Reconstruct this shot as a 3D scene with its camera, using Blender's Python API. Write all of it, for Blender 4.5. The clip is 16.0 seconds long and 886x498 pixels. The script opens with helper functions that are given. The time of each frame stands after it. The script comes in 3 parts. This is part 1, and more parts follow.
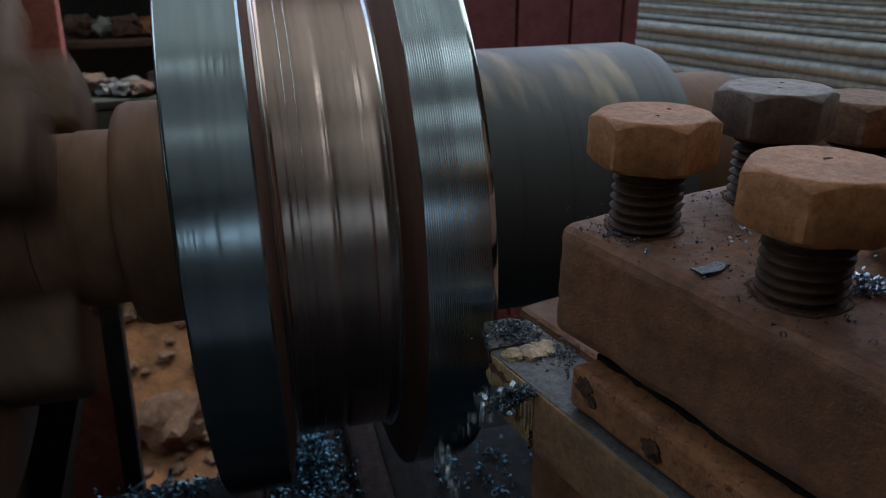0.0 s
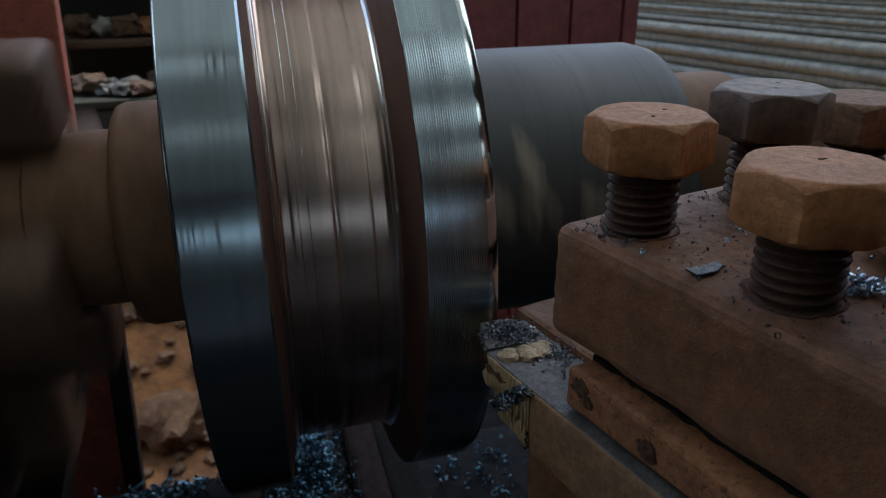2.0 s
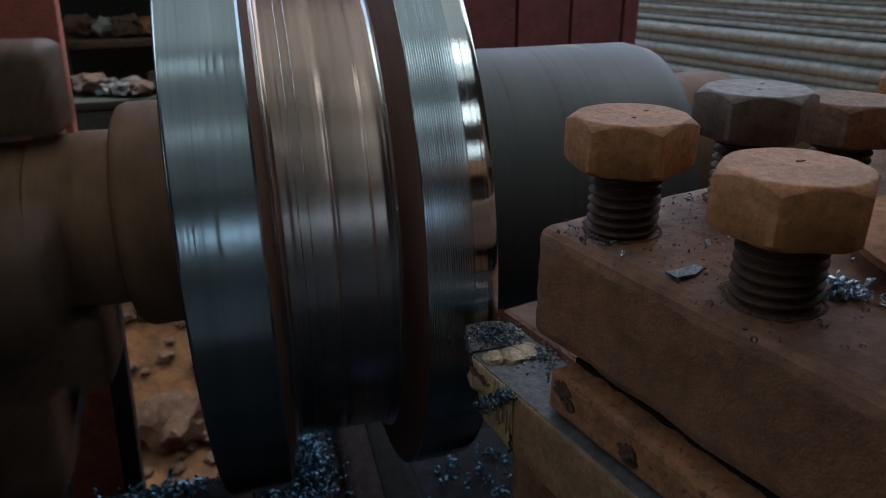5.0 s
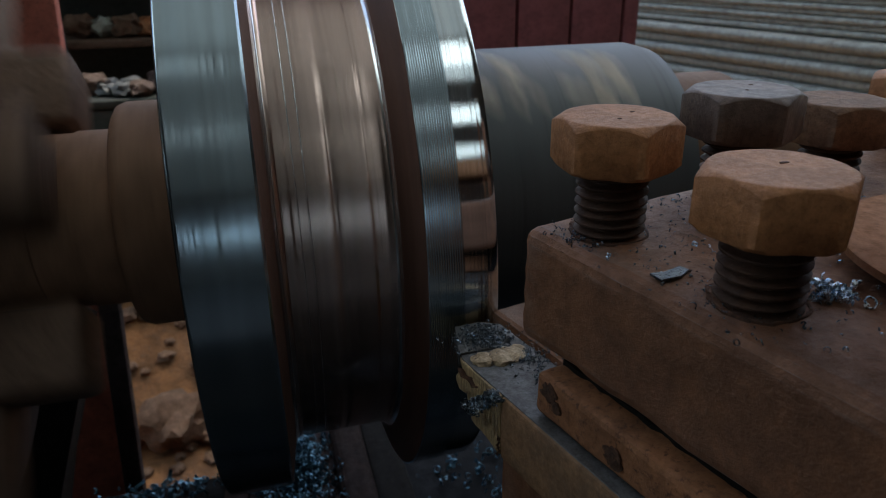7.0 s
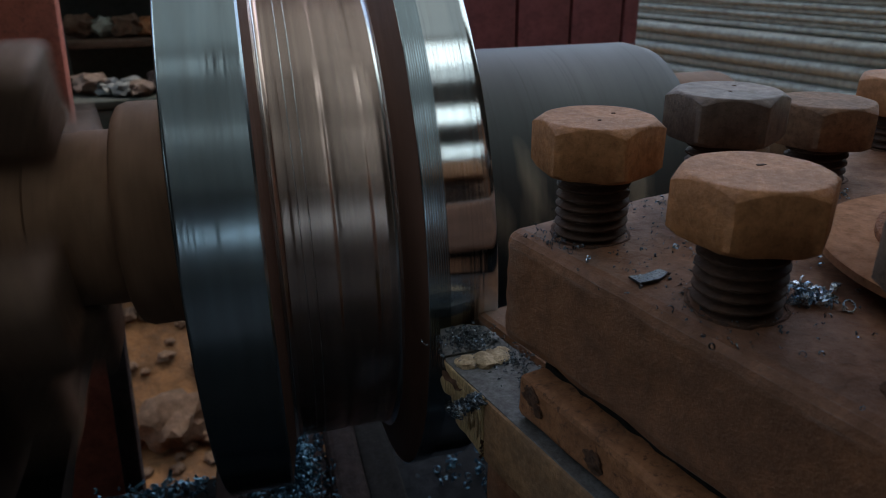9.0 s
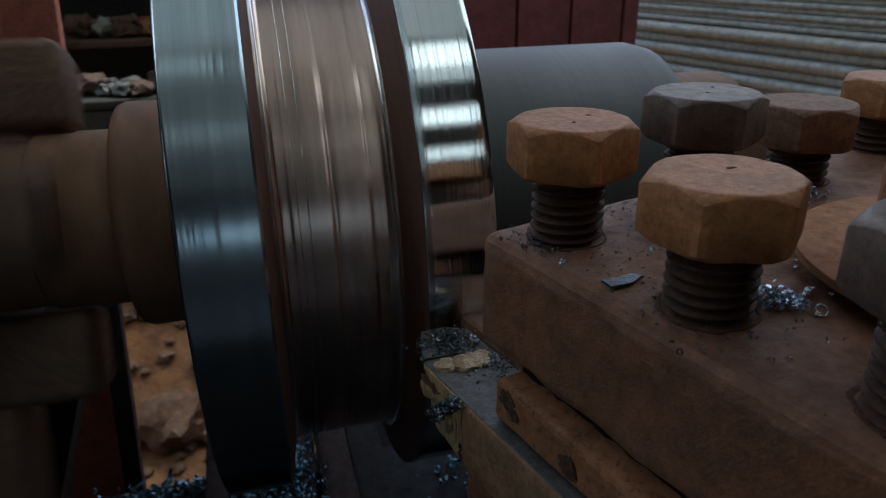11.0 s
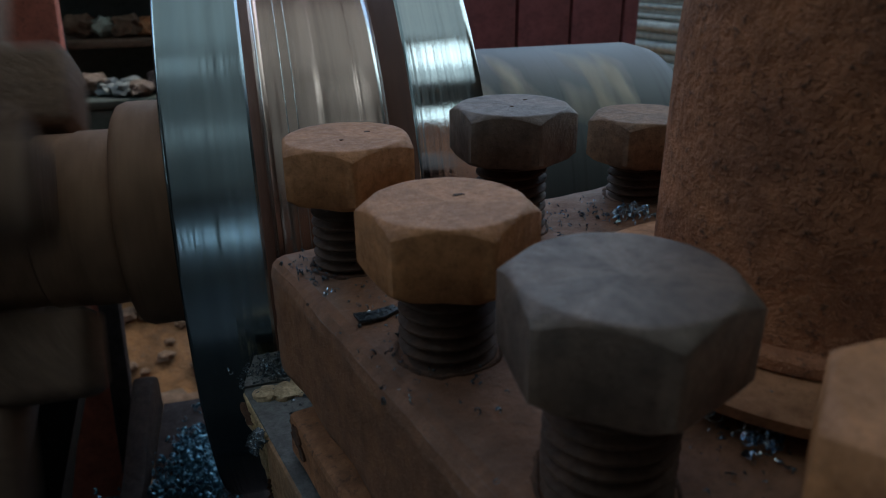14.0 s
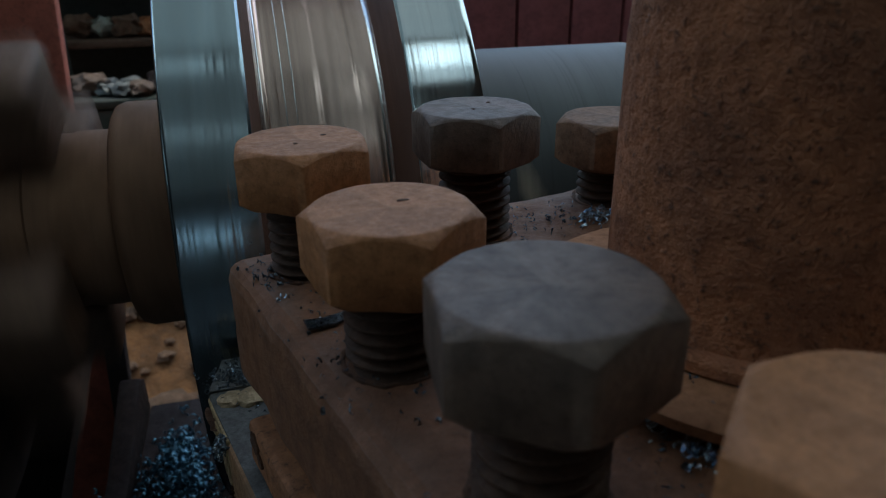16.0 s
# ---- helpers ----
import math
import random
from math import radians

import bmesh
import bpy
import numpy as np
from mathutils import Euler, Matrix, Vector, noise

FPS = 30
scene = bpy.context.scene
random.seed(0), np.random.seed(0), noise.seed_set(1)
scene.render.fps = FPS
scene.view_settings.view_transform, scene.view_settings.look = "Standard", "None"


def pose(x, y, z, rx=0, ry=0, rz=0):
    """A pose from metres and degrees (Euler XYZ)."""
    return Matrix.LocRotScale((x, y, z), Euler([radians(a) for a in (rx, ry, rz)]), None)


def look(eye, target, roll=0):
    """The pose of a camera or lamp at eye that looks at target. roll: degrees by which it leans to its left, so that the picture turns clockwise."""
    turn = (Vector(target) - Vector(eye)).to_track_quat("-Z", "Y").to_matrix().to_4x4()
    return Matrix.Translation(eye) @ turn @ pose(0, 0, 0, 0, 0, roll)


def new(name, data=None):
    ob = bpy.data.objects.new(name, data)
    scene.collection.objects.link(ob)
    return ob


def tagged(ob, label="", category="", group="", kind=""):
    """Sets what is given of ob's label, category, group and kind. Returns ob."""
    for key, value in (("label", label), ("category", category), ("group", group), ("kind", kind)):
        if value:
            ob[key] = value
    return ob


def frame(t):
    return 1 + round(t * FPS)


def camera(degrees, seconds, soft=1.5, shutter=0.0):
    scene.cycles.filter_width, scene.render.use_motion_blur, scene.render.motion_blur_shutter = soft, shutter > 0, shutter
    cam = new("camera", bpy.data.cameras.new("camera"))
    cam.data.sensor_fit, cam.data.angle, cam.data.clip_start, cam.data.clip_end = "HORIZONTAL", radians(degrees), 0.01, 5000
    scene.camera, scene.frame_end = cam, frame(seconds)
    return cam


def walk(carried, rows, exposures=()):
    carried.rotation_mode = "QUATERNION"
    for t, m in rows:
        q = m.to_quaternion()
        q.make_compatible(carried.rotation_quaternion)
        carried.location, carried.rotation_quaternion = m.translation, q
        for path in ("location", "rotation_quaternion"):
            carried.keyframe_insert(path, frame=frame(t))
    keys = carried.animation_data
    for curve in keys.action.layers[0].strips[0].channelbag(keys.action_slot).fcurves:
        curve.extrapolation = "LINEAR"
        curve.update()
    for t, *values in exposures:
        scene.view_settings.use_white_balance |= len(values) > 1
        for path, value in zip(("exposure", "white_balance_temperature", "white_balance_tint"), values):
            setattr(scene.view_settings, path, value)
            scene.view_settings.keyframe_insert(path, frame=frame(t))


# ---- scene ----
# World: x along the lathe axis, y away from the camera, z up. The lathe axis is at y = 0, z = AXIS_Z.
AXIS_Z = 1.05
R_RIM, R_TREAD = 0.1762, 0.1488      # radii of the wheel's flanges and of its tread
EYE = Vector((0.0, -0.4495, 1.2005))
PITCH, YAW, ROLL = radians(23.046), radians(14.756), -0.775
AIM = EYE + Vector((math.sin(YAW) * math.cos(PITCH), math.cos(YAW) * math.cos(PITCH), -math.sin(PITCH)))
cam = camera(64.1, 16.0, soft=0.9, shutter=0.5)
cam.data.dof.use_dof, cam.data.dof.focus_distance, cam.data.dof.aperture_fstop = True, 0.24, 25.0
walk(cam, [(0, look(EYE, AIM, ROLL)), (16, look(EYE, AIM, ROLL))], [(0, 1.04, 6900, 8), (9.2, 0.92, 6900, 8), (11.5, 0.86, 6650, 5), (12.4, 0.86, 6250, 0), (14.5, 0.84, 6250, -1), (16, 0.74, 6200, -1)])

# ---- light ----
SUN_EL, SUN_TURN = 72, 35      # degrees; the sun stands behind the lathe, to the right
world = bpy.data.worlds.new("sky")
scene.world = world
world.use_nodes = True
wn = world.node_tree
sky = wn.nodes.new("ShaderNodeTexSky")
sky.sky_type, sky.sun_disc, sky.sun_elevation, sky.sun_rotation = "NISHITA", False, radians(SUN_EL), radians(SUN_TURN)
sky.air_density, sky.dust_density = 1.0, 2.5
wn.links.new(sky.outputs[0], wn.nodes["Background"].inputs[0])
wn.nodes["Background"].inputs[1].default_value = 0.15
sun = new("sun", bpy.data.lights.new("sun", "SUN"))
sun.data.energy, sun.data.angle, sun.data.color = 0.8, radians(14), (1.0, 0.93, 0.84)
sun.matrix_world = look(Vector((math.sin(radians(SUN_TURN)) * math.cos(radians(SUN_EL)), math.cos(radians(SUN_TURN)) * math.cos(radians(SUN_EL)), math.sin(radians(SUN_EL)))) * 20, (0, 0, 0))

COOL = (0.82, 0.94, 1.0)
# Added lamps under the solid roof, out of view: x, x, y, y, radiance
ROOF_LAMPS = ((-2.2, 0.88, -7.8, -4.7, 0.025), (-2.2, 0.88, -4.7, -1.64, 0.045), (-2.2, 1.8, -1.10, 1.2, 0.155), (1.9, 5.6, -0.35, 1.2, 0.84), (-5.2, -2.3, -0.35, 1.2, 0.95))
# Lamps for bands reflected on the wheel: middle x and y, width, depth, radiance
BAND_LAMPS = (*((x, y, 0.5, 0.24, 0.62) for y in (-1.5, -3.65) for x in (-1.7, -0.35)),
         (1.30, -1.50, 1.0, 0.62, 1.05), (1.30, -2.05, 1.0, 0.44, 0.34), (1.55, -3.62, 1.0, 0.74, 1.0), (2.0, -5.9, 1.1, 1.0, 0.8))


def added_lamp(m, wide, deep, radiance):
    lamp = new("added_lamp", bpy.data.lights.new("added_lamp", "AREA"))
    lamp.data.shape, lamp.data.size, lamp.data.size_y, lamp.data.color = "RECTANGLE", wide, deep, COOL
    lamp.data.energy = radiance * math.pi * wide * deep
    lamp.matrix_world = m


for x0, x1, y0, y1, radiance in ROOF_LAMPS:
    added_lamp(pose((x0 + x1) / 2, (y0 + y1) / 2, 4.48), x1 - x0, y1 - y0, radiance)
for x, y, wide, deep, radiance in BAND_LAMPS:
    added_lamp(pose(x, y, 4.46), wide, deep, radiance)
# Added lamps that fill openings in the unseen front and left walls
added_lamp(look((0.9, -7.95, 2.3), (0.9, 0, 2.3)), 4.2, 0.4, 0.09)
added_lamp(look((-6.95, 0.3, 2.0), (0, 0.3, 2.0)), 2.6, 2.4, 0.46)

# ---- materials ----


def nodes_of(name):
    m = bpy.data.materials.new(name)
    m.use_nodes = True
    t = m.node_tree
    return m, t, t.nodes["Principled BSDF"]


def node(t, kind, **values):
    n = t.nodes.new(kind)
    for key, value in values.items():
        n.inputs[key.replace("_", " ")].default_value = value
    return n


def mixed(t, fac, a, b):
    m = t.nodes.new("ShaderNodeMix")
    m.data_type = "RGBA"
    for socket, value in ((0, fac), (6, a), (7, b)):
        if isinstance(value, bpy.types.NodeSocket):
            t.links.new(value, m.inputs[socket])
        else:
            m.inputs[socket].default_value = value if socket == 0 else (*value, 1)
    return m.outputs[2]


def ranged(t, value, a, b, lo=0.0, hi=1.0):
    m = t.nodes.new("ShaderNodeMapRange")
    t.links.new(value, m.inputs[0])
    for i, v in enumerate((a, b, lo, hi), 1):
        m.inputs[i].default_value = v
    return m.outputs[0]


def coords(t, scale=(1, 1, 1)):
    c = t.nodes.new("ShaderNodeTexCoord")
    m = t.nodes.new("ShaderNodeMapping")
    m.inputs["Scale"].default_value = scale
    t.links.new(c.outputs["Object"], m.inputs["Vector"])
    return m.outputs["Vector"]


def noisy(t, vec, scale, detail=5.0, rough=0.6):
    n = node(t, "ShaderNodeTexNoise", Scale=scale, Detail=detail, Roughness=rough)
    t.links.new(vec, n.inputs["Vector"])
    return n.outputs[0]


def bumped(t, bsdf, *heights):
    last = None
    for height, distance, strength in heights:
        b = node(t, "ShaderNodeBump", Strength=strength, Distance=distance)
        t.links.new(height, b.inputs["Height"])
        if last:
            t.links.new(last, b.inputs["Normal"])
        last = b.outputs[0]
    t.links.new(last, bsdf.inputs["Normal"])


def worn(name, base, second, dark, coarse=25.0, fine=400.0, rough=(0.6, 0.95), metal=0.0, relief=0.0008, pits=0.5):
    """Dusty or rusty surface: two tones in patches, mottling, dark pits and a fine grain."""
    m, t, b = nodes_of(name)
    v = coords(t)
    big, mid, small = noisy(t, v, coarse), noisy(t, v, coarse * 5, 4.0, 0.7), noisy(t, v, fine, 4.0, 0.75)
    colour = mixed(t, ranged(t, big, 0.40, 0.60), base, second)
    colour = mixed(t, ranged(t, mid, 0.48, 0.72, 0.0, 0.65), colour, tuple(0.55 * c for c in second))
    colour = mixed(t, ranged(t, mid, 0.46, 0.30, 0.0, 0.45), colour, tuple(min(1.0, 1.35 * c) for c in base))
    colour = mixed(t, ranged(t, small, 0.54, 0.68, 0.0, pits), colour, dark)
    t.links.new(colour, b.inputs["Base Color"])
    t.links.new(ranged(t, mid, 0.3, 0.7, *rough), b.inputs["Roughness"])
    b.inputs["Metallic"].default_value = metal
    bumped(t, b, (big, relief * 3, 0.5), (mid, relief * 1.5, 0.6), (small, relief, 0.8))
    return m


def turned(name, base, second, rough, rings=900.0, metal=1.0, relief=0.00025, strength=0.5):
    """Metal turned on the lathe: fine rings round the x axis, varied across and along them."""
    m, t, b = nodes_of(name)
    across = coords(t, (1, 0.02, 0.02))
    fine, broad = noisy(t, across, rings, 6.0, 0.75), noisy(t, across, 90.0, 3.0, 0.6)
    patch = noisy(t, coords(t), 14.0, 4.0, 0.6)
    colour = mixed(t, ranged(t, broad, 0.38, 0.62), base, second)
    colour = mixed(t, ranged(t, fine, 0.55, 0.75, 0.0, 0.7), colour, tuple(0.4 * c for c in second))
    t.links.new(colour, b.inputs["Base Color"])
    r = mixed(t, ranged(t, patch, 0.3, 0.7), (rough[0],) * 3, (rough[1],) * 3)
    t.links.new(r, b.inputs["Roughness"])
    b.inputs["Metallic"].default_value = metal
    bumped(t, b, (fine, relief, strength), (broad, relief * 3, strength))
    return m


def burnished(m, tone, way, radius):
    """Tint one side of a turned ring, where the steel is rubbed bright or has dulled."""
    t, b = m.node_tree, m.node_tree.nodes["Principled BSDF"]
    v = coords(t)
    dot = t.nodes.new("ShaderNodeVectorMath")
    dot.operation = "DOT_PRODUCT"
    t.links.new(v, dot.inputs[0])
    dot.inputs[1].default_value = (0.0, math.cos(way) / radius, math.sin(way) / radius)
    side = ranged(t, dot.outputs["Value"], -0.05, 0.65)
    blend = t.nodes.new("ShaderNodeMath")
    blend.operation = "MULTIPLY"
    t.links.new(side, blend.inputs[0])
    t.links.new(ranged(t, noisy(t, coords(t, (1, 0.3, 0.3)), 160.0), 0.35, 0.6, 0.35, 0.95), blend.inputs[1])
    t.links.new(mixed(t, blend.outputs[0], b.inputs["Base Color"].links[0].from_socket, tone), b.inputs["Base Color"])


RIM = turned("turned_steel", (0.63, 0.79, 0.88), (0.47, 0.61, 0.70), (0.17, 0.23), 1000.0, 1.0, 0.0003, 0.07)
TREAD = turned("worn_tread_steel", (0.74, 0.575, 0.51), (0.54, 0.42, 0.37), (0.22, 0.30), 500.0, 1.0, 0.0003, 0.10)
BRIGHT = turned("polished_corner_steel", (0.86, 0.90, 0.93), (0.74, 0.79, 0.83), (0.18, 0.25), 700.0, 1.0, 0.0003, 0.05)
FRESH = turned("fresh_cut_steel", (0.80, 0.89, 0.94), (0.70, 0.80, 0.86), (0.04, 0.07), 700.0, 1.0, 0.0003, 0.22)
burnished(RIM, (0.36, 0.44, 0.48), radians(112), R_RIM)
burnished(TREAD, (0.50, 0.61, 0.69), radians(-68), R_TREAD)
OXIDE = worn("brown_oxide", (0.22, 0.115, 0.085), (0.16, 0.085, 0.066), (0.05, 0.03, 0.025), 30, 300, (0.45, 0.7), 0.3)
SHAFT = turned("grey_shaft", (0.125, 0.140, 0.148), (0.114, 0.128, 0.135), (0.45, 0.58), 300.0, 0.3, 0.0002, 0.02)
HUB = worn("rusty_hub", (0.41, 0.232, 0.140), (0.33, 0.185, 0.112), (0.08, 0.05, 0.04), 20, 250, (0.55, 0.8), 0.2)
JAW = worn("dark_jaw_steel", (0.20, 0.122, 0.082), (0.24, 0.152, 0.108), (0.06, 0.045, 0.035), 30, 300, (0.45, 0.7), 0.4)
POST = worn("dusty_cast_steel", (0.240, 0.103, 0.050), (0.170, 0.074, 0.039), (0.06, 0.030, 0.019), 24, 600, (0.5, 0.78), 0.05, 0.0006, 0.4)
edge_tree = POST.node_tree
geometry = edge_tree.nodes.new("ShaderNodeNewGeometry")
post_bsdf = edge_tree.nodes["Principled BSDF"]
# Pale grey on convex edges: real wear plus a painted edge sheen
wear_sheen = ranged(edge_tree, geometry.outputs["Pointiness"], 0.507, 0.535, 0.0, 0.5)
edge_tree.links.new(mixed(edge_tree, wear_sheen, post_bsdf.inputs["Base Color"].links[0].from_socket, (0.24, 0.21, 0.20)), post_bsdf.inputs["Base Color"])
TAN = worn("tan_rusty_bolt", (0.44, 0.188, 0.074), (0.335, 0.141, 0.055), (0.10, 0.043, 0.022), 60, 900, (0.5, 0.75), 0.05, 0.0003, 0.4)
GREYBOLT = worn("grey_rusty_bolt", (0.160, 0.106, 0.080), (0.112, 0.078, 0.064), (0.03, 0.022, 0.018), 38, 700, (0.42, 0.62), 0.15, 0.0003, 0.5)
BROWNBOLT = worn("brown_rusty_bolt", (0.25, 0.135, 0.078), (0.18, 0.10, 0.062), (0.05, 0.03, 0.02), 60, 700, (0.6, 0.85), 0.1, 0.0003, 0.5)
# Rust brown, darkened for the shadow under bolt heads and washer
THREAD = worn("shaded_rusty_thread", (0.052, 0.025, 0.015), (0.080, 0.037, 0.021), (0.02, 0.014, 0.012), 120, 900, (0.6, 0.85), 0.1, 0.0002)
COLUMN = worn("rust_red_casting", (0.43, 0.170, 0.080), (0.29, 0.118, 0.064), (0.05, 0.028, 0.020), 30, 400, (0.7, 0.95), 0.05, 0.0026, 0.8)
WASHER = worn("orange_rust", (0.40, 0.18, 0.085), (0.32, 0.145, 0.07), (0.12, 0.06, 0.03), 40, 600, (0.7, 0.95), 0.1, 0.0003, 0.4)
SCUFF = worn("pale_scuff", (0.66, 0.60, 0.50), (0.48, 0.43, 0.36), (0.2, 0.2, 0.2), 60, 200, (0.6, 0.8), 0.2, 0.0003, 0.8)
SHIM = worn("rusty_packing", (0.36, 0.155, 0.070), (0.25, 0.112, 0.056), (0.06, 0.025, 0.018), 40, 350, (0.65, 0.9), 0.2, 0.0005, 0.8)
# Dark rust brown that also holds the shade of pits, dents and cracks
HOLLOW_DARK = worn("hollow_dark", (0.07, 0.034, 0.022), (0.13, 0.06, 0.034), (0.015, 0.01, 0.008), 200, 900, (0.8, 1.0), 0.0, 0.0008, 0.9)
TOOL = worn("ground_tool_steel", (0.150, 0.155, 0.160), (0.105, 0.105, 0.105), (0.05, 0.045, 0.04), 80, 900, (0.45, 0.7), 0.5, 0.0002, 0.6)
TOOLSIDE = worn("scaled_tool_steel", (0.29, 0.160, 0.082), (0.20, 0.116, 0.066), (0.2, 0.16, 0.11), 60, 900, (0.55, 0.85), 0.15, 0.0003, 0.4)
BRASS = worn("braze_gold", (0.56, 0.43, 0.28), (0.36, 0.27, 0.17), (0.12, 0.08, 0.05), 160, 500, (0.35, 0.6), 0.35, 0.0006, 0.6)
NOSE = worn("gold_streaked_nose", (0.58, 0.42, 0.23), (0.36, 0.26, 0.15), (0.07, 0.055, 0.045), 120, 500, (0.4, 0.65), 0.15, 0.0006, 0.7)
for n in list(NOSE.node_tree.nodes):
    if n.bl_idname == "ShaderNodeMapping":
        n.inputs["Scale"].default_value = (1.6, 1.6, 0.22)
CHIP = worn("blue_steel_chip", (0.25, 0.42, 0.60), (0.78, 0.84, 0.88), (0.05, 0.09, 0.14), 300, 1500, (0.15, 0.35), 1.0, 0.0001, 0.5)
BEDCHIP = worn("teal_steel_chip", (0.05, 0.13, 0.18), (0.135, 0.25, 0.33), (0.012, 0.035, 0.05), 300, 1500, (0.32, 0.5), 1.0, 0.0001, 0.5)
DARKCHIP = worn("dark_steel_chip", (0.07, 0.09, 0.11), (0.14, 0.16, 0.18), (0.02, 0.02, 0.03), 300, 1500, (0.2, 0.4), 1.0, 0.0001, 0.5)
DARK_IRON = worn("dark_iron", (0.040, 0.030, 0.031), (0.028, 0.022, 0.022), (0.012, 0.01, 0.01), 20, 300, (0.6, 0.9), 0.1, 0.0006)
# Near black, puts the shade of rib, neck and gap into the colour
NEAR_BLACK = worn("near_black", (0.010, 0.009, 0.008), (0.007, 0.006, 0.006), (0.004, 0.004, 0.004), 25, 300, (0.8, 0.95), 0.0, 0.0006)
NEAR_BLACK.node_tree.nodes["Principled BSDF"].inputs["Specular IOR Level"].default_value = 0.2
# Carriage and bed irons, both set near black with little sheen
SADDLE = worn("dark_brown_iron", (0.024, 0.014, 0.012), (0.017, 0.011, 0.010), (0.02, 0.015, 0.014), 25, 300, (0.65, 0.9), 0.1, 0.0006)
BED = worn("dark_bed_iron", (0.010, 0.012, 0.015), (0.007, 0.009, 0.011), (0.005, 0.006, 0.007), 15, 300, (0.65, 0.9), 0.0, 0.0005)
for iron in (SADDLE, BED, DARK_IRON):
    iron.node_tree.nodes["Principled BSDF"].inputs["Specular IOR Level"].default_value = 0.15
RED = worn("red_paint", (0.64, 0.185, 0.125), (0.50, 0.145, 0.10), (0.12, 0.05, 0.035), 8, 150, (0.5, 0.8), 0.0, 0.0004)
MAROON = worn("maroon_paint", (0.27, 0.090, 0.108), (0.225, 0.078, 0.092), (0.10, 0.04, 0.04), 6, 120, (0.5, 0.75), 0.0, 0.0006)
EARTH = worn("dry_earth", (0.245, 0.118, 0.046), (0.13, 0.068, 0.033), (0.13, 0.08, 0.05), 5, 60, (0.85, 1.0), 0.0, 0.006, 0.7)
STONE = worn("brown_stone", (0.17, 0.105, 0.07), (0.12, 0.075, 0.05), (0.08, 0.05, 0.04), 12, 90, (0.8, 1.0), 0.0, 0.004)
PIPE = worn("grey_green_pipe", (0.41, 0.44, 0.395), (0.32, 0.345, 0.31), (0.10, 0.10, 0.085), 6, 80, (0.45, 0.7), 0.4, 0.0006)
DARK = worn("dark_green_paint", (0.03, 0.045, 0.04), (0.04, 0.05, 0.045), (0.02, 0.02, 0.02), 8, 100, (0.5, 0.8), 0.0)
WOOD = worn("old_brown_wood", (0.14, 0.085, 0.055), (0.10, 0.06, 0.042), (0.05, 0.03, 0.02), 10, 120, (0.7, 0.95), 0.0)
PLASTER = worn("dark_wall", (0.095, 0.085, 0.075), (0.07, 0.064, 0.057), (0.05, 0.045, 0.04), 2.5, 40, (0.85, 1.0), 0.0, 0.003)
# Shade on the unseen floor put into its colour, reflected low on the wheel
DARK_FLOOR = worn("dark_floor", (0.015, 0.014, 0.014), (0.010, 0.010, 0.010), (0.006, 0.006, 0.005), 3, 60, (0.75, 0.95), 0.0, 0.002)
DARK_FLOOR.node_tree.nodes["Principled BSDF"].inputs["Specular IOR Level"].default_value = 0.15
# Paler unseen floor farther out, reflected across the wheel's middle
CONCRETE = worn("grey_concrete", (0.110, 0.110, 0.112), (0.085, 0.085, 0.088), (0.05, 0.05, 0.05), 3, 60, (0.7, 0.95), 0.0, 0.002)
SHEET = worn("grey_roof_sheet", (0.30, 0.31, 0.31), (0.22, 0.22, 0.22), (0.12, 0.10, 0.09), 2.0, 30, (0.5, 0.8), 0.3, 0.002)

# ---- mesh helpers ----


def mesh_of(name, bm, material, smooth=True):
    me = bpy.data.meshes.new(name)
    bmesh.ops.recalc_face_normals(bm, faces=bm.faces)
    for f in bm.faces:
        f.smooth = smooth
    bm.to_mesh(me)
    bm.free()
    if smooth:
        me.set_sharp_from_angle(angle=radians(38))
    me.materials.append(material)
    return me


def thing(name, label, category, m=None, bm=None, material=None, group="", kind=""):
    ob = new(name, mesh_of(name, bm, material) if bm else None)
    if m is not None:
        ob.matrix_world = m
    return tagged(ob, label, category, group, kind)


def part(name, bm, material, parent, label="", m=None):
    ob = new(name, bm if isinstance(bm, bpy.types.Mesh) else mesh_of(name, bm, material))
    ob.parent = parent
    if m is not None:
        ob.matrix_basis = m
    if label:
        ob["label"] = label
    return ob


def spun(profile, seg=160):
    """A body turned round the x axis: profile of (x, radius); a radius of 0 closes an end."""
    bm = bmesh.new()
    rings = []
    for x, r in profile:
        if r <= 0:
            rings.append([bm.verts.new((x, 0, 0))])
        else:
            rings.append([bm.verts.new((x, r * math.cos(a), r * math.sin(a))) for a in [2 * math.pi * i / seg for i in range(seg)]])
    for a, b in zip(rings, rings[1:]):
        for i in range(seg):
            j = (i + 1) % seg
            if len(a) == 1:
                bm.faces.new((a[0], b[i], b[j]))
            elif len(b) == 1:
                bm.faces.new((a[i], a[j], b[0]))
            else:
                bm.faces.new((a[i], a[j], b[j], b[i]))
    return bm


def rings(x0, x1, radius, pitch, depth, seed):
    """The profile of a turned surface: tool marks of uneven depth, pitch apart."""
    rng, n = random.Random(seed), int((x1 - x0) / pitch)
    drift = [0.0]
    for _ in range(n):
        drift.append(drift[-1] * 0.9 + rng.uniform(-1, 1) * depth * 0.5)
    return [(x0 + (x1 - x0) * k / n, radius + drift[k] + rng.uniform(-1, 1) * depth * rng.choice((0.3, 0.3, 0.6, 1.6))) for k in range(n + 1)]


def turn_up(bm):
    """Stand a body turned round x up along z."""
    bmesh.ops.rotate(bm, verts=bm.verts, matrix=Matrix.Rotation(radians(-90), 3, "Y"))
    return bm


def box(x0, x1, y0, y1, z0, z1, bevel=0.0, segments=2, bm=None):
    bm = bm or bmesh.new()
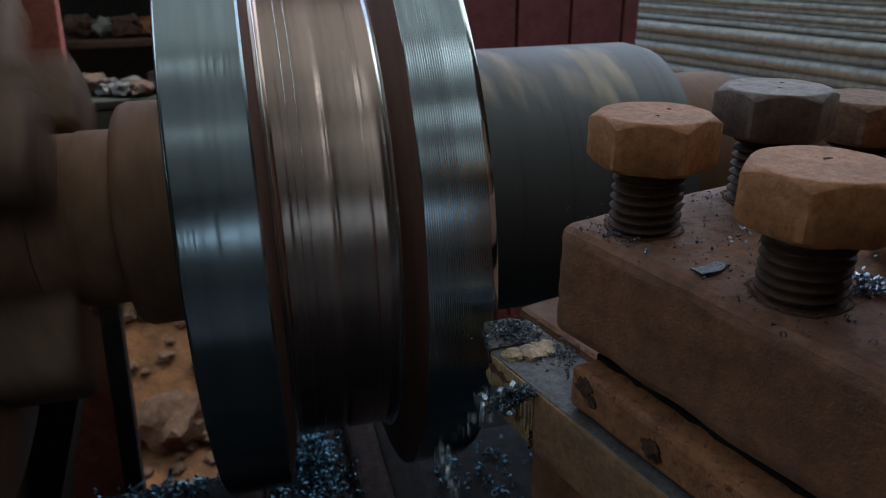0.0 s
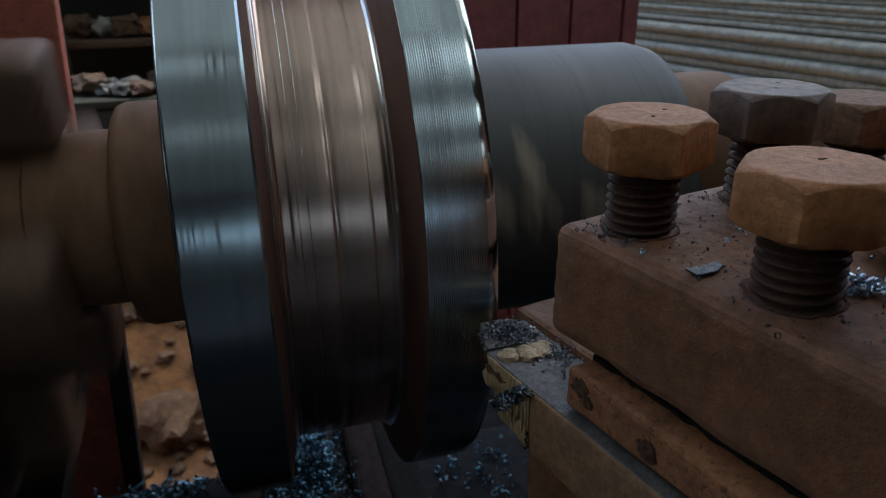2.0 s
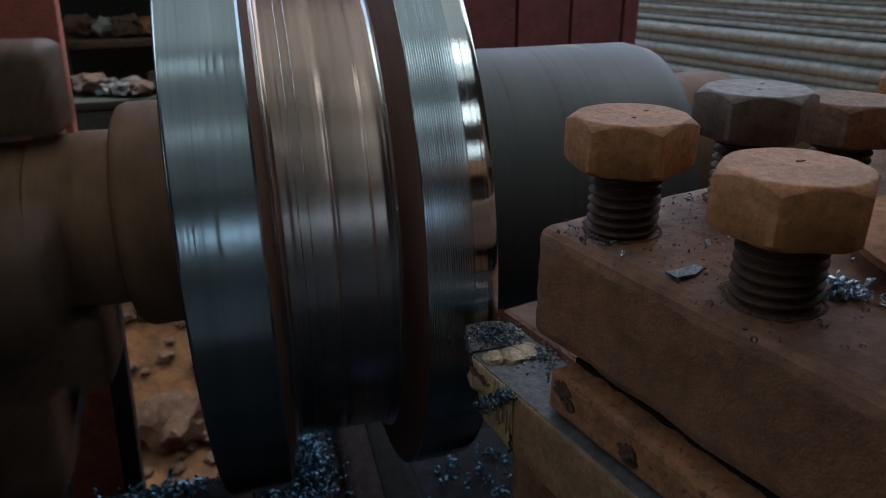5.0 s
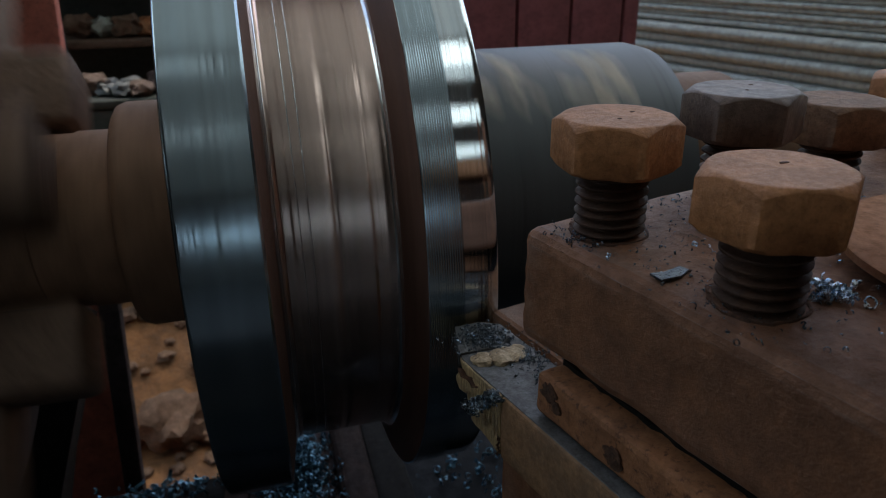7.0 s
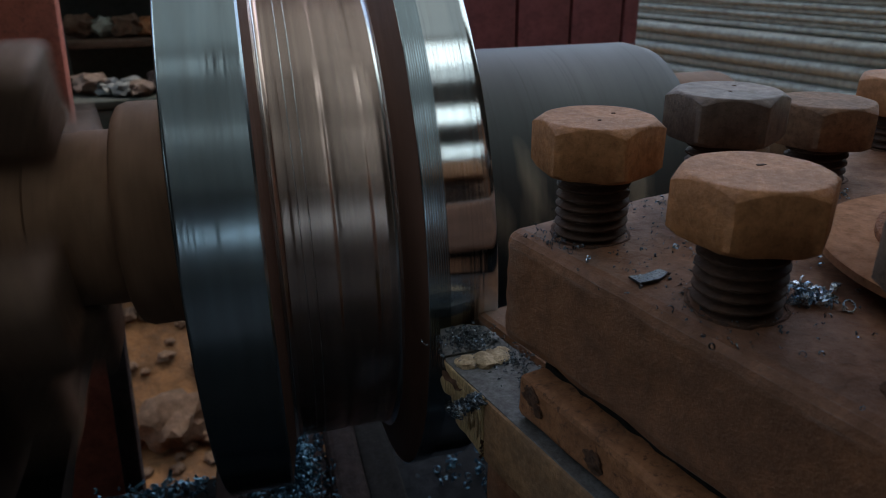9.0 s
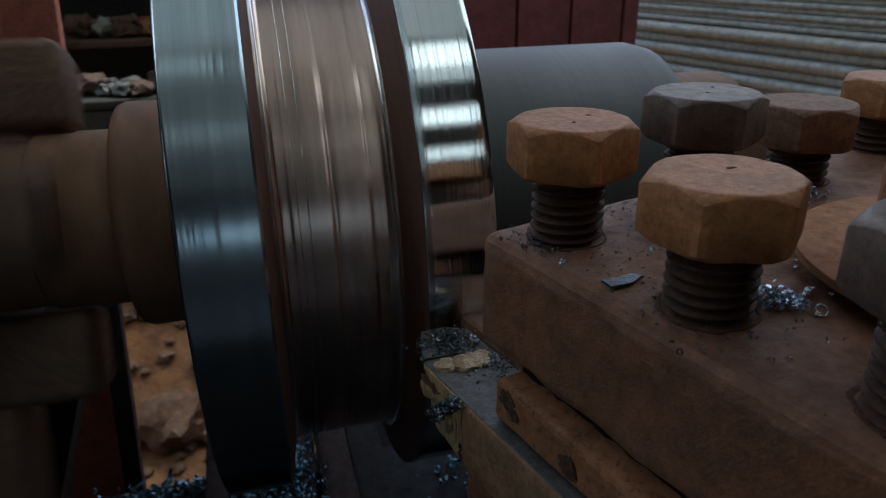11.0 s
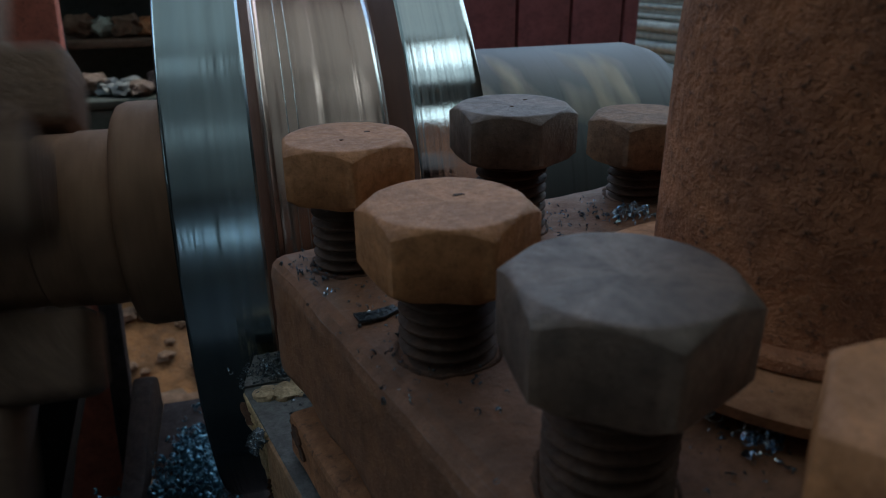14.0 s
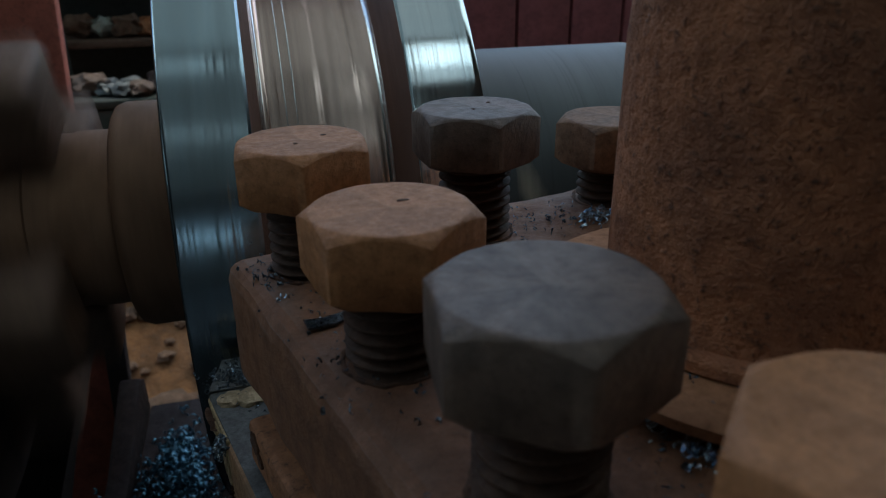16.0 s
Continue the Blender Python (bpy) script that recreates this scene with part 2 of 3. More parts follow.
    made = bmesh.ops.create_cube(bm, size=1.0)["verts"]
    for v in made:
        v.co = Vector((x0 + (v.co.x + 0.5) * (x1 - x0), y0 + (v.co.y + 0.5) * (y1 - y0), z0 + (v.co.z + 0.5) * (z1 - z0)))
    if bevel:
        edges = list({e for v in made for e in v.link_edges})
        bmesh.ops.bevel(bm, geom=edges, offset=bevel, segments=segments, affect="EDGES", profile=0.5)
    return bm


def prism(outline, z0, z1, bevel=0.0, segments=2):
    """An upright prism over a plan outline."""
    bm = bmesh.new()
    low = [bm.verts.new((x, y, z0)) for x, y in outline]
    high = [bm.verts.new((x, y, z1)) for x, y in outline]
    bm.faces.new(low[::-1])
    bm.faces.new(high)
    n = len(outline)
    for i in range(n):
        j = (i + 1) % n
        bm.faces.new((low[i], low[j], high[j], high[i]))
    if bevel:
        bmesh.ops.bevel(bm, geom=list(bm.edges), offset=bevel, segments=segments, affect="EDGES", profile=0.5)
    return bm


def roughened(bm, cuts, amount, scale, seed=0.0):
    """Split long edges and shift the skin a little, for worn and cast surfaces."""
    bmesh.ops.subdivide_edges(bm, edges=list(bm.edges), cuts=cuts, use_grid_fill=True)
    bm.normal_update()
    for v in bm.verts:
        v.co += v.normal * amount * noise.noise(v.co * scale + Vector((seed, seed * 2, 0)))
    return bm


def solid(low, high):
    """A block between two outlines of (x, y, z) with as many corners."""
    bm = bmesh.new()
    a, b = [bm.verts.new(p) for p in low], [bm.verts.new(p) for p in high]
    bm.faces.new(a[::-1])
    bm.faces.new(b)
    for i in range(len(a)):
        j = (i + 1) % len(a)
        bm.faces.new((a[i], a[j], b[j], b[i]))
    return bm


def blobs(lumps, seed, rough=0.35):
    """Melted lumps run together: (x, y, z, half sizes)."""
    bm = bmesh.new()
    for n, (x, y, z, a, b, c) in enumerate(lumps):
        for v in bmesh.ops.create_icosphere(bm, subdivisions=3, radius=1.0)["verts"]:
            k = 1 + rough * noise.noise(v.co * 1.7 + Vector((seed, n * 3.1, 0))) + rough * 0.5 * noise.noise(v.co * 4.5 + Vector((n, seed, 2)))
            v.co = Vector((x + v.co.x * a * k, y + v.co.y * b * k, z + v.co.z * c * k))
    return bm


# ---- the shed ----
ground = bmesh.new()
bmesh.ops.create_grid(ground, x_segments=120, y_segments=120, size=8.0)
for v in ground.verts:
    v.co.z = 0.02 * noise.noise(v.co * 2.2) + 0.012 * noise.noise(v.co * 9.0)
thing("ground", "trodden dry orange-brown earth floor of the workshop", "ground", pose(1, 1, 0), ground, EARTH, kind="structure")
# Added walls close the place; their dark plaster keeps bounced light low
for name, b in (("wall_back", (-7, 9, 9.0, 9.2, 0, 1.3)), ("wall_right", (9, 9.2, -8.2, 2.0, 0, 4.5))):
    thing(name, "dark plastered workshop wall", "wall", None, box(*b), PLASTER, kind="structure")
left = box(-7.2, -7, -8.2, -1.0, 0, 4.5)
box(-7.2, -7, 1.6, 9.2, 0, 4.5, bm=left)
box(-7.2, -7, -1.0, 1.6, 0, 0.8, bm=left)
box(-7.2, -7, -1.0, 1.6, 3.2, 4.5, bm=left)
thing("wall_left", "dark plastered wall out of view, with an opening for the side lamp", "wall", None, left, PLASTER, kind="structure")
# Two unseen floor pieces, dark near and paler far, for the wheel's reflections
thing("floor", "floor out of view before the lathe, blackened to darken the wheel's reflections", "floor", None, box(-7, 9, -2.1, -0.32, -0.05, 0.03), DARK_FLOOR, kind="structure")
thing("floor_outer", "paler floor out of view, added to brighten the wheel's reflections", "floor", None, box(-7, 9, -8.0, -2.102, -0.05, 0.028), CONCRETE, kind="structure")
front = box(-7, 9, -8.2, -8.0, 0, 2.08)
box(-7, 9, -8.2, -8.0, 2.52, 4.5, bm=front)
box(-7, -1.22, -8.2, -8.0, 2.08, 2.52, bm=front)
box(3.02, 9, -8.2, -8.0, 2.08, 2.52, bm=front)
thing("wall_front", "dark plastered wall out of view, with an opening for the front lamp", "wall", None, front, PLASTER, kind="structure")
# Roof out of view; where it ends sets how much sky reaches the post
ROOF_END = 1.3
roof = box(-7.2, 9.2, -8.2, ROOF_END, 4.5, 4.54)
# Extra strip added to keep the sky out of the tread's reflection
box(-1.3, 1.7, ROOF_END + 0.002, 2.4, 4.5, 4.54, bm=roof)
thing("ceiling", "grey solid roof of the shed, out of view above the added lamps", "roof", None, roof, SHEET, kind="structure")

# ---- the lathe ----
AXIS = pose(0, 0, AXIS_Z)
DARK_OUTLINE = ((-0.60, 0.0), (-0.30, 0.0), (-0.29, 0.50), (-0.241, 0.678), (-0.20, 0.798), (-0.188, 0.845), (-0.21, 0.86), (-0.60, 0.87))     # outline of the near-black block beside the chuck: x, z


def lathe_bed():
    bed = thing("lathe_bed", "grey dusty cast-iron lathe bed littered with steel chips", "lathe bed", pose(0, 0, 0))
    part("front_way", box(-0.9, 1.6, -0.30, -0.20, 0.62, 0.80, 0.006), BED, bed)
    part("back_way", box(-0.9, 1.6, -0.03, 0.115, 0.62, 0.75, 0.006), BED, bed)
    # Added ledge that hides the bright earth behind the bed
    part("rear_filler", box(0.044, 1.6, 0.116, 0.31, 0.60, 0.742, 0.006), BED, bed, "dark ledge added along the back of the bed")
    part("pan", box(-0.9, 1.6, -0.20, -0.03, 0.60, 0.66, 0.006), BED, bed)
    # Added near-black block that fills the dark area left of the red boards
    part("dark_block", solid([(x, 0.215, z) for x, z in DARK_OUTLINE], [(x, 0.30, z) for x, z in DARK_OUTLINE]), NEAR_BLACK, bed, "near-black upright block added beside the chuck")
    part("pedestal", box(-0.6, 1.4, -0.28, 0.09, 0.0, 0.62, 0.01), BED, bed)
    return bed


lathe_bed()


def carriage():
    """Saddle with a chip trough that slides along the bed together with the tool post."""
    c = thing("lathe_carriage", "dark iron lathe carriage with a trough of steel chips", "carriage", pose(0, 0, 0))
    part("rib", roughened(box(0.048, 0.079, -0.19, 0.20, 0.752, 0.772, 0.008, 3), 9, 0.0012, 40.0), SADDLE, c, "dark brown rib of the carriage")
    # Dark strip added for the rib's shaded right side
    part("rib_shade", roughened(box(0.0765, 0.110, -0.19, 0.20, 0.752, 0.768, 0.006, 3), 9, 0.0008, 40.0), NEAR_BLACK, c, "near-black strip for the shaded side of the rib")
    part("tray", box(-0.030, 0.0475, -0.02, 0.24, 0.7505, 0.7555, 0.001), DARK_IRON, c, "dark floor of the chip trough")
    cheek = bmesh.new()
    low = [(-0.02, 0.7505), (0.24, 0.7505), (0.24, 0.790), (0.215, 0.806), (0.19, 0.800), (0.10, 0.775), (-0.02, 0.768)]
    ends = [[cheek.verts.new((x, y, z)) for y, z in low] for x in (-0.050, -0.0305)]
    cheek.faces.new(ends[0][::-1])
    cheek.faces.new(ends[1])
    for k in range(len(low)):
        cheek.faces.new((ends[0][k], ends[0][k - 1], ends[1][k - 1], ends[1][k]))
    bmesh.ops.recalc_face_normals(cheek, faces=cheek.faces)
    bmesh.ops.bevel(cheek, geom=list(cheek.edges), offset=0.003, segments=2, affect="EDGES", profile=0.5)
    part("cheek", cheek, SADDLE, c, "brown curved cheek of the trough")
    return c


def workpiece():
    w = thing("flanged_wheel", "double-flanged steel wheel on a shaft, being turned in the lathe", "wheel", AXIS)
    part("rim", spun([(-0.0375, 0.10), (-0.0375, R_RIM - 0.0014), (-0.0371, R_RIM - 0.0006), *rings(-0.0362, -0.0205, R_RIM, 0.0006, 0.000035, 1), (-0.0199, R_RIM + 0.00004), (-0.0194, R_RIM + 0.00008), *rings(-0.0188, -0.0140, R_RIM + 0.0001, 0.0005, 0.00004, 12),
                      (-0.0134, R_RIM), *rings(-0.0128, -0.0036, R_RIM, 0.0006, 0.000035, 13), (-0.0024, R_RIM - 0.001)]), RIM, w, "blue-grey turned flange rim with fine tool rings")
    part("flange_face", spun([(-0.0024, R_RIM - 0.001), (0.0010, R_TREAD + 0.006), (0.0018, R_TREAD + 0.004)]), OXIDE, w, "brown oxidised flange face")
    part("fillet", spun([(0.0018, R_TREAD + 0.004), (0.0024, R_TREAD + 0.0024), (0.0030, R_TREAD + 0.0014), (0.0038, R_TREAD + 0.0009)]), BRIGHT, w, "bright polished corner of the tread")
    part("fillet", spun([(0.0566, R_TREAD + 0.0009), (0.0575, R_TREAD + 0.0014), (0.0583, R_TREAD + 0.0022), (0.059, R_TREAD + 0.0032)]), BRIGHT, w, "bright polished corner of the tread")
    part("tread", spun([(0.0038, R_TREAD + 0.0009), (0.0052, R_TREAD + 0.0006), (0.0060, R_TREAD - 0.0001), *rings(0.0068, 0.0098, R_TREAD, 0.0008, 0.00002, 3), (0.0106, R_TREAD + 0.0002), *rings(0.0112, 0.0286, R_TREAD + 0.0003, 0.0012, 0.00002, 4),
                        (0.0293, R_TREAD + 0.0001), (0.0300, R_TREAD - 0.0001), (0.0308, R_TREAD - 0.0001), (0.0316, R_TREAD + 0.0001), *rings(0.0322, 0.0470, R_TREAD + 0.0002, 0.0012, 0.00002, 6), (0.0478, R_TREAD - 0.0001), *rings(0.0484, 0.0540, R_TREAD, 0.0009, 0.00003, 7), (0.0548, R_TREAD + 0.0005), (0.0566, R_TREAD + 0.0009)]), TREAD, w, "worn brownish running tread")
    for x, half in ((0.0136, 0.0005), (0.0182, 0.0005)):
        part("ridge", spun([(x + half * c, R_TREAD + 0.00045 - 0.0005 * c * c) for c in (-1, -0.75, -0.5, -0.25, 0, 0.25, 0.5, 0.75, 1)]), BRIGHT, w, "thin polished ridge on the tread")
    part("flange_face", spun([(0.059, R_TREAD + 0.0032), (0.061, R_TREAD + 0.006), (0.0650, R_RIM - 0.0016), (0.0655, R_RIM - 0.0009)]), OXIDE, w, "brown oxidised flange face")
    part("fresh_cut", spun([(0.0655, R_RIM - 0.0009), (0.0664, R_RIM - 0.0006), *rings(0.0670, 0.0942, R_RIM - 0.0006, 0.0006, 0.00004, 5), (0.0950, R_RIM - 0.0006), (0.0974, R_RIM - 0.0007), (0.0982, R_RIM - 0.0012), (0.0986, R_RIM - 0.0026)]), FRESH, w, "bright freshly cut flange rim")
    part("web", spun([(-0.0375, 0.10), (-0.036, 0.068)]), OXIDE, w)
    part("web", spun([(0.0986, R_RIM - 0.0026), (0.0985, 0.088)]), SHAFT, w)
    part("hub", spun([(-0.036, 0.069), (-0.074, 0.069), (-0.0785, 0.0672), (-0.0805, 0.064), (-0.0805, 0.05)]), HUB, w, "brown rusty hub shoulder")
    part("journal", spun([(-0.0805, 0.0535), (-0.104, 0.0535), (-0.1055, 0.0525), (-0.126, 0.0525), (-0.128, 0.050), (-0.30, 0.050)]), HUB, w, "brown rusty journal held in the chuck")
    part("shaft", spun([(0.0985, 0.0893), (0.25, 0.0893), (0.262, 0.086), (0.262, 0.050)]), SHAFT, w, "dull grey shaft with pale scuffs")
    part("stub", spun([(0.2615, 0.066), (0.325, 0.066), (0.333, 0.060), (0.333, 0.035), (0.42, 0.035), (0.42, 0)]), BROWNBOLT, w, "brown rusty end of the shaft")
    rng = random.Random(11)
    for k in range(16):
        a0, x0 = radians(rng.uniform(92, 122)), rng.choice((0.118, 0.135, 0.15, 0.19, 0.205, 0.22)) + rng.uniform(-0.01, 0.01)
        bm, span, wide = bmesh.new(), radians(rng.uniform(10, 22)), rng.uniform(0.003, 0.008)
        rows = []
        for i in range(7):
            a, half = a0 + span * i / 6, wide * math.sin(math.pi * (0.12 + 0.76 * i / 6)) * rng.uniform(0.7, 1.2)
            rows.append([bm.verts.new((x0 + 0.012 * i / 6 + h, r * math.cos(a), r * math.sin(a))) for h, r in ((-half, 0.0892), (-half * 0.7, 0.08945), (half * 0.7, 0.08945), (half, 0.0892))])
        for a, b in zip(rows, rows[1:]):
            for i in range(3):
                bm.faces.new((a[i], a[i + 1], b[i + 1], b[i]))
        part("scuff", bm, SCUFF, w)
    return w


def chuck():
    c = thing("lathe_chuck", "dark four-jaw lathe chuck gripping the wheel's journal", "chuck", AXIS)
    part("body", spun([(-0.19, 0.05), (-0.19, 0.195), (-0.195, 0.20), (-0.30, 0.20), (-0.305, 0.195), (-0.305, 0.0)], 96), DARK_IRON, c, "near-black body of the chuck")
    jaw = box(-0.19, -0.106, -0.026, 0.026, 0.0545, 0.106, 0.007, 3)
    box(-0.19, -0.150, -0.022, 0.022, 0.100, 0.185, 0.005, bm=jaw)
    me = mesh_of("jaw", jaw, JAW)
    for k in range(4):
        part("jaw", me, JAW, c, "", pose(0, 0, 0, 46 + 90 * k))
    return c


SKIN_X0, SKIN_X1, SKIN_PITCH = 0.0657, 0.0954, 0.0011     # the rim's old skin, which the tool takes off


def old_skin(wheel):
    """One band of the old skin for each tool ring, the outer ones a hair lower, so that each slips under the next as the tool pushes it along."""
    bands, n = [], int((SKIN_X1 - SKIN_X0) / SKIN_PITCH)
    rng = random.Random(31)
    for k in range(n):
        x, r, groove = SKIN_X0 + k * SKIN_PITCH, R_RIM - 0.000016 * k, rng.uniform(0.00004, 0.00009) if k < 15 else 0.000035
        profile = [(0.0, R_RIM - 0.00062), (0.0, r - groove), (0.18, r - groove * 0.3), (0.42, r), (0.60, r), (0.82, r - groove * 0.3), (1.0, r - groove), (1.0, R_RIM - 0.00062)]
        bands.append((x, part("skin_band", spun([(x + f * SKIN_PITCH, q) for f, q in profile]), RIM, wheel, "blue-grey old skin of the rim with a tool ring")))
    return bands


WHEEL = workpiece()
SKIN = old_skin(WHEEL)
CHUCK = chuck()

# ---- the tool post, on its slide ----
POST_X, POST_Y, POST_TURN = 0.231, -0.3099, 15.1
TOP = 1.112                 # upper face of the clamp block


def post_pose(shift=0.0):
    return pose(POST_X + shift, POST_Y, 0, 0, 0, POST_TURN)


def bolt_head(ac=0.0418, high=0.0165):
    """A hexagon head with the turned chamfer that bows the upper edges of its flats."""
    bm = bmesh.new()
    n, r = 96, ac / 2
    flat = r * math.cos(math.pi / 6)

    def hexr(a):
        a = (a + math.pi / 6) % (math.pi / 3) - math.pi / 6
        return flat / math.cos(a)
    angles = [2 * math.pi * i / n for i in range(n)]
    hexa = [hexr(a + math.pi / 6) for a in angles]
    cone = math.tan(radians(30))
    loops = []
    loops.append([(flat * 0.90, 0.0)] * n)
    loops.append([(flat * 0.95, 0.0)] * n)
    loops.append([(flat * 0.98, -0.0002)] * n)
    loops.append([(h - 0.0002, -0.0003 - (h - flat * 0.98) * cone * 1.15) for h in hexa])
    loops.append([(h, -0.0006 - (h - flat * 0.98) * cone * 1.15) for h in hexa])
    loops.append([(h, -high + 0.0008 + (h - flat) * cone * 0.5) for h in hexa])
    loops.append([(min(h - 0.0006, flat * 1.04), -high) for h in hexa])
    loops.append([(flat * 0.5, -high)] * n)
    rings = [[bm.verts.new((r_ * math.cos(a), r_ * math.sin(a), z + 0.00022 * noise.noise(Vector((r_ * math.cos(a) * 160, r_ * math.sin(a) * 160, z * 160))))) for a, (r_, z) in zip(angles, loop)] for loop in loops]
    for a, b in zip(rings, rings[1:]):
        for i in range(n):
            j = (i + 1) % n
            bm.faces.new((a[i], b[i], b[j], a[j]))
    centre = bm.verts.new((0, 0, -0.0001))
    for i in range(n):
        bm.faces.new((centre, rings[0][i], rings[0][(i + 1) % n]))
    return bm


def bolt_thread(length=0.030, major=0.0119, pitch=0.0032):
    """A shank with a helical thread, its top at z = 0."""
    bm = bmesh.new()
    seg, per = 48, 8
    shape = (0.0, 0.15, 0.55, 0.95, 1.0, 0.95, 0.55, 0.15)
    steps = int(length / pitch * per)
    rows = []
    for k in range(steps + 1):
        row = []
        for i in range(seg):
            a = 2 * math.pi * i / seg
            phase = (k / per + i / seg) % 1.0 * per
            lo = shape[int(phase) % per]
            hi = shape[(int(phase) + 1) % per]
            depth = lo + (hi - lo) * (phase - int(phase))
            r = major - 0.0026 * (1 - depth)
            row.append(bm.verts.new((r * math.cos(a), r * math.sin(a), -k * pitch / per)))
        rows.append(row)
    for a, b in zip(rows, rows[1:]):
        for i in range(seg):
            j = (i + 1) % seg
            bm.faces.new((a[i], b[i], b[j], a[j]))
    return bm


BOLTS = (   # along and across the post, height of the head, turn of the hexagon, material, label
    (-0.0876, 0.0868, 1.1512, -48, TAN, "tan rusty hexagon bolt with a pitted head"),
    (-0.0889, 0.0271, 1.1492, -33, TAN, "tan rusty hexagon bolt with a dent in its head"),
    (-0.0888, -0.0278, 1.1534, -51, GREYBOLT, "grey-brown rusty hexagon bolt"),
    (-0.0764, -0.0755, 1.1518, -30, TAN, "tan rusty hexagon bolt"),
    (-0.0302, 0.0850, 1.1540, -42, GREYBOLT, "grey-brown rusty hexagon bolt with a nicked head"),
    (0.0305, 0.0864, 1.1436, -28, BROWNBOLT, "brown rusty hexagon bolt screwed in deeper"),
    (0.1050, 0.0960, 1.1450, -36, TAN, "tan rusty hexagon bolt"),
)


DENTS = {BOLTS[1][5]: ((0.0023, 0.0042, 0.0015, 20),),
         BOLTS[0][5]: ((0.004, 0.006, 0.0009, 35), (0.001, -0.005, 0.0006, 50)),
         BOLTS[4][5]: ((0.003, 0.008, 0.0008, 25), (0.0, -0.003, 0.0005, 60))}


def tool_post():
    p = thing("tool_post", "square dusty brown lathe tool post with clamping bolts", "tool post", post_pose())
    lo, hi = Vector((-0.1095, -0.125, 1.069)), Vector((0.130, 0.106, TOP))
    block = roughened(box(lo.x, hi.x, lo.y, hi.y, lo.z, hi.z, 0.005, 3), 26, 0.0009, 55.0)
    for v in block.verts:
        near = sorted(min(v.co[i] - lo[i], hi[i] - v.co[i]) for i in range(3))
        edge = max(0.0, 1 - near[1] / 0.007)
        v.co += v.normal * (0.00025 * noise.noise(v.co * 230) - edge * 0.0022 * max(0.0, noise.noise(v.co * 95 + Vector((4, 2, 7))) - 0.12))
    part("clamp_block", block, POST, p, "dusty brown upper block with worn, chipped edges")
    part("core", roughened(box(-0.0835, 0.120, -0.115, 0.163, 1.0165, 1.046, 0.003), 16, 0.0005, 60.0), POST, p, "dusty ledge beside the tool slot")
    # Neck coloured black, as the deep gap round it lies in shade
    part("neck", box(-0.0800, 0.115, -0.110, 0.090, 1.046, 1.0695), NEAR_BLACK, p, "neck of the post, blackened for the shade in the gap")
    part("base_block", roughened(box(-0.108, 0.106, -0.112, 0.118, 0.95, 1.016, 0.004), 16, 0.0005, 60.0), POST, p, "dusty brown lower block")
    head, thread = bolt_head(), bolt_thread()
    heads = {TAN: mesh_of("head", head.copy(), TAN), BROWNBOLT: mesh_of("head", head.copy(), BROWNBOLT), GREYBOLT: mesh_of("head", head, GREYBOLT)}
    thread = mesh_of("thread", thread, THREAD)
    # Uneven dark lip set round each bolt hole
    lip = turn_up(spun([(-0.002, 0.0120), (0.0002, 0.0122), (0.0004, 0.0127), (0.0003, 0.0133), (-0.002, 0.0140)], 48))
    for v in lip.verts:
        v.co += Vector((v.co.x, v.co.y, 0.0)) * 0.10 * noise.noise(v.co * 260)
    hole = mesh_of("hole_rim", lip, HOLLOW_DARK)
    for u, v, z, turn, mat, label in BOLTS:
        b = part("bolt", heads[mat], mat, p, label, pose(u, v, z, 0, 0, turn))
        part("thread", thread, THREAD, b, "rusty screw thread, darkened for the shadow under the head", pose(0, 0, -0.0160))
        part("hole_rim", hole, HOLLOW_DARK, p, "dark rim of the bolt's hole", pose(u, v, TOP))
        for x, y, long, turned_by in DENTS.get(label, ()):
            # Flat dark plate in place of the shade inside a dent
            nick = prism([(-long, -0.0004), (-long * 0.3, -0.0007), (long, -0.0003), (long * 0.8, 0.0005), (-long * 0.6, 0.0006)], -0.0003, 0.00012)
            part("dent", nick, HOLLOW_DARK, b, "small dark plate with the shade of a dent", pose(x, y, 0, 0, 0, turned_by))
    cx, cy = -0.0080, -0.0085
    col = turn_up(spun([(0.0, 0.040), (0.0, 0.0405), (0.0006, 0.0412), (0.0030, 0.0412), (0.0036, 0.0405), (0.0037, 0.0365), (0.062, 0.0362), (0.074, 0.0354), (0.084, 0.0335), (0.096, 0.0305), (0.110, 0.029), (0.14, 0.0285), (0.143, 0.0)], 96))
    part("lock_nut", col, COLUMN, p, "tall rust-red cast clamping nut", pose(cx, cy, TOP + 0.0080))
    wash = turn_up(spun([(0.0, 0.02), (0.0, 0.0555), (0.0005, 0.0565), (0.0028, 0.0565), (0.0034, 0.0555), (0.0034, 0.02)], 96))
    part("washer", wash, WASHER, p, "orange rusty washer lifted at one side", pose(cx, cy, TOP + 0.0046, 0.6, 0, 0))
    # Added dark ring that carries the shadow of the washer's gap
    part("gap_ring", turn_up(spun([(0.0, 0.0), (0.0, 0.042), (0.0047, 0.042), (0.0047, 0.0)], 64)), THREAD, p, "dark ring added for the shadow under the washer", pose(cx, cy, TOP))
    return p


def packing():
    s = thing("packing_plate", "rusty steel packing bar under the clamp block, with pits", "packing bar", post_pose())
    bm = roughened(box(-0.1130, -0.086, -0.112, 0.0900, 1.0470, 1.0632, 0.0022), 15, 0.0006, 60.0)
    pits = ((0.0825, 1.0580, 0.0055), (0.0780, 1.0545, 0.0035), (0.0500, 1.0535, 0.0060), (0.0480, 1.0515, 0.003), (0.0210, 1.0530, 0.004), (-0.01, 1.056, 0.005))
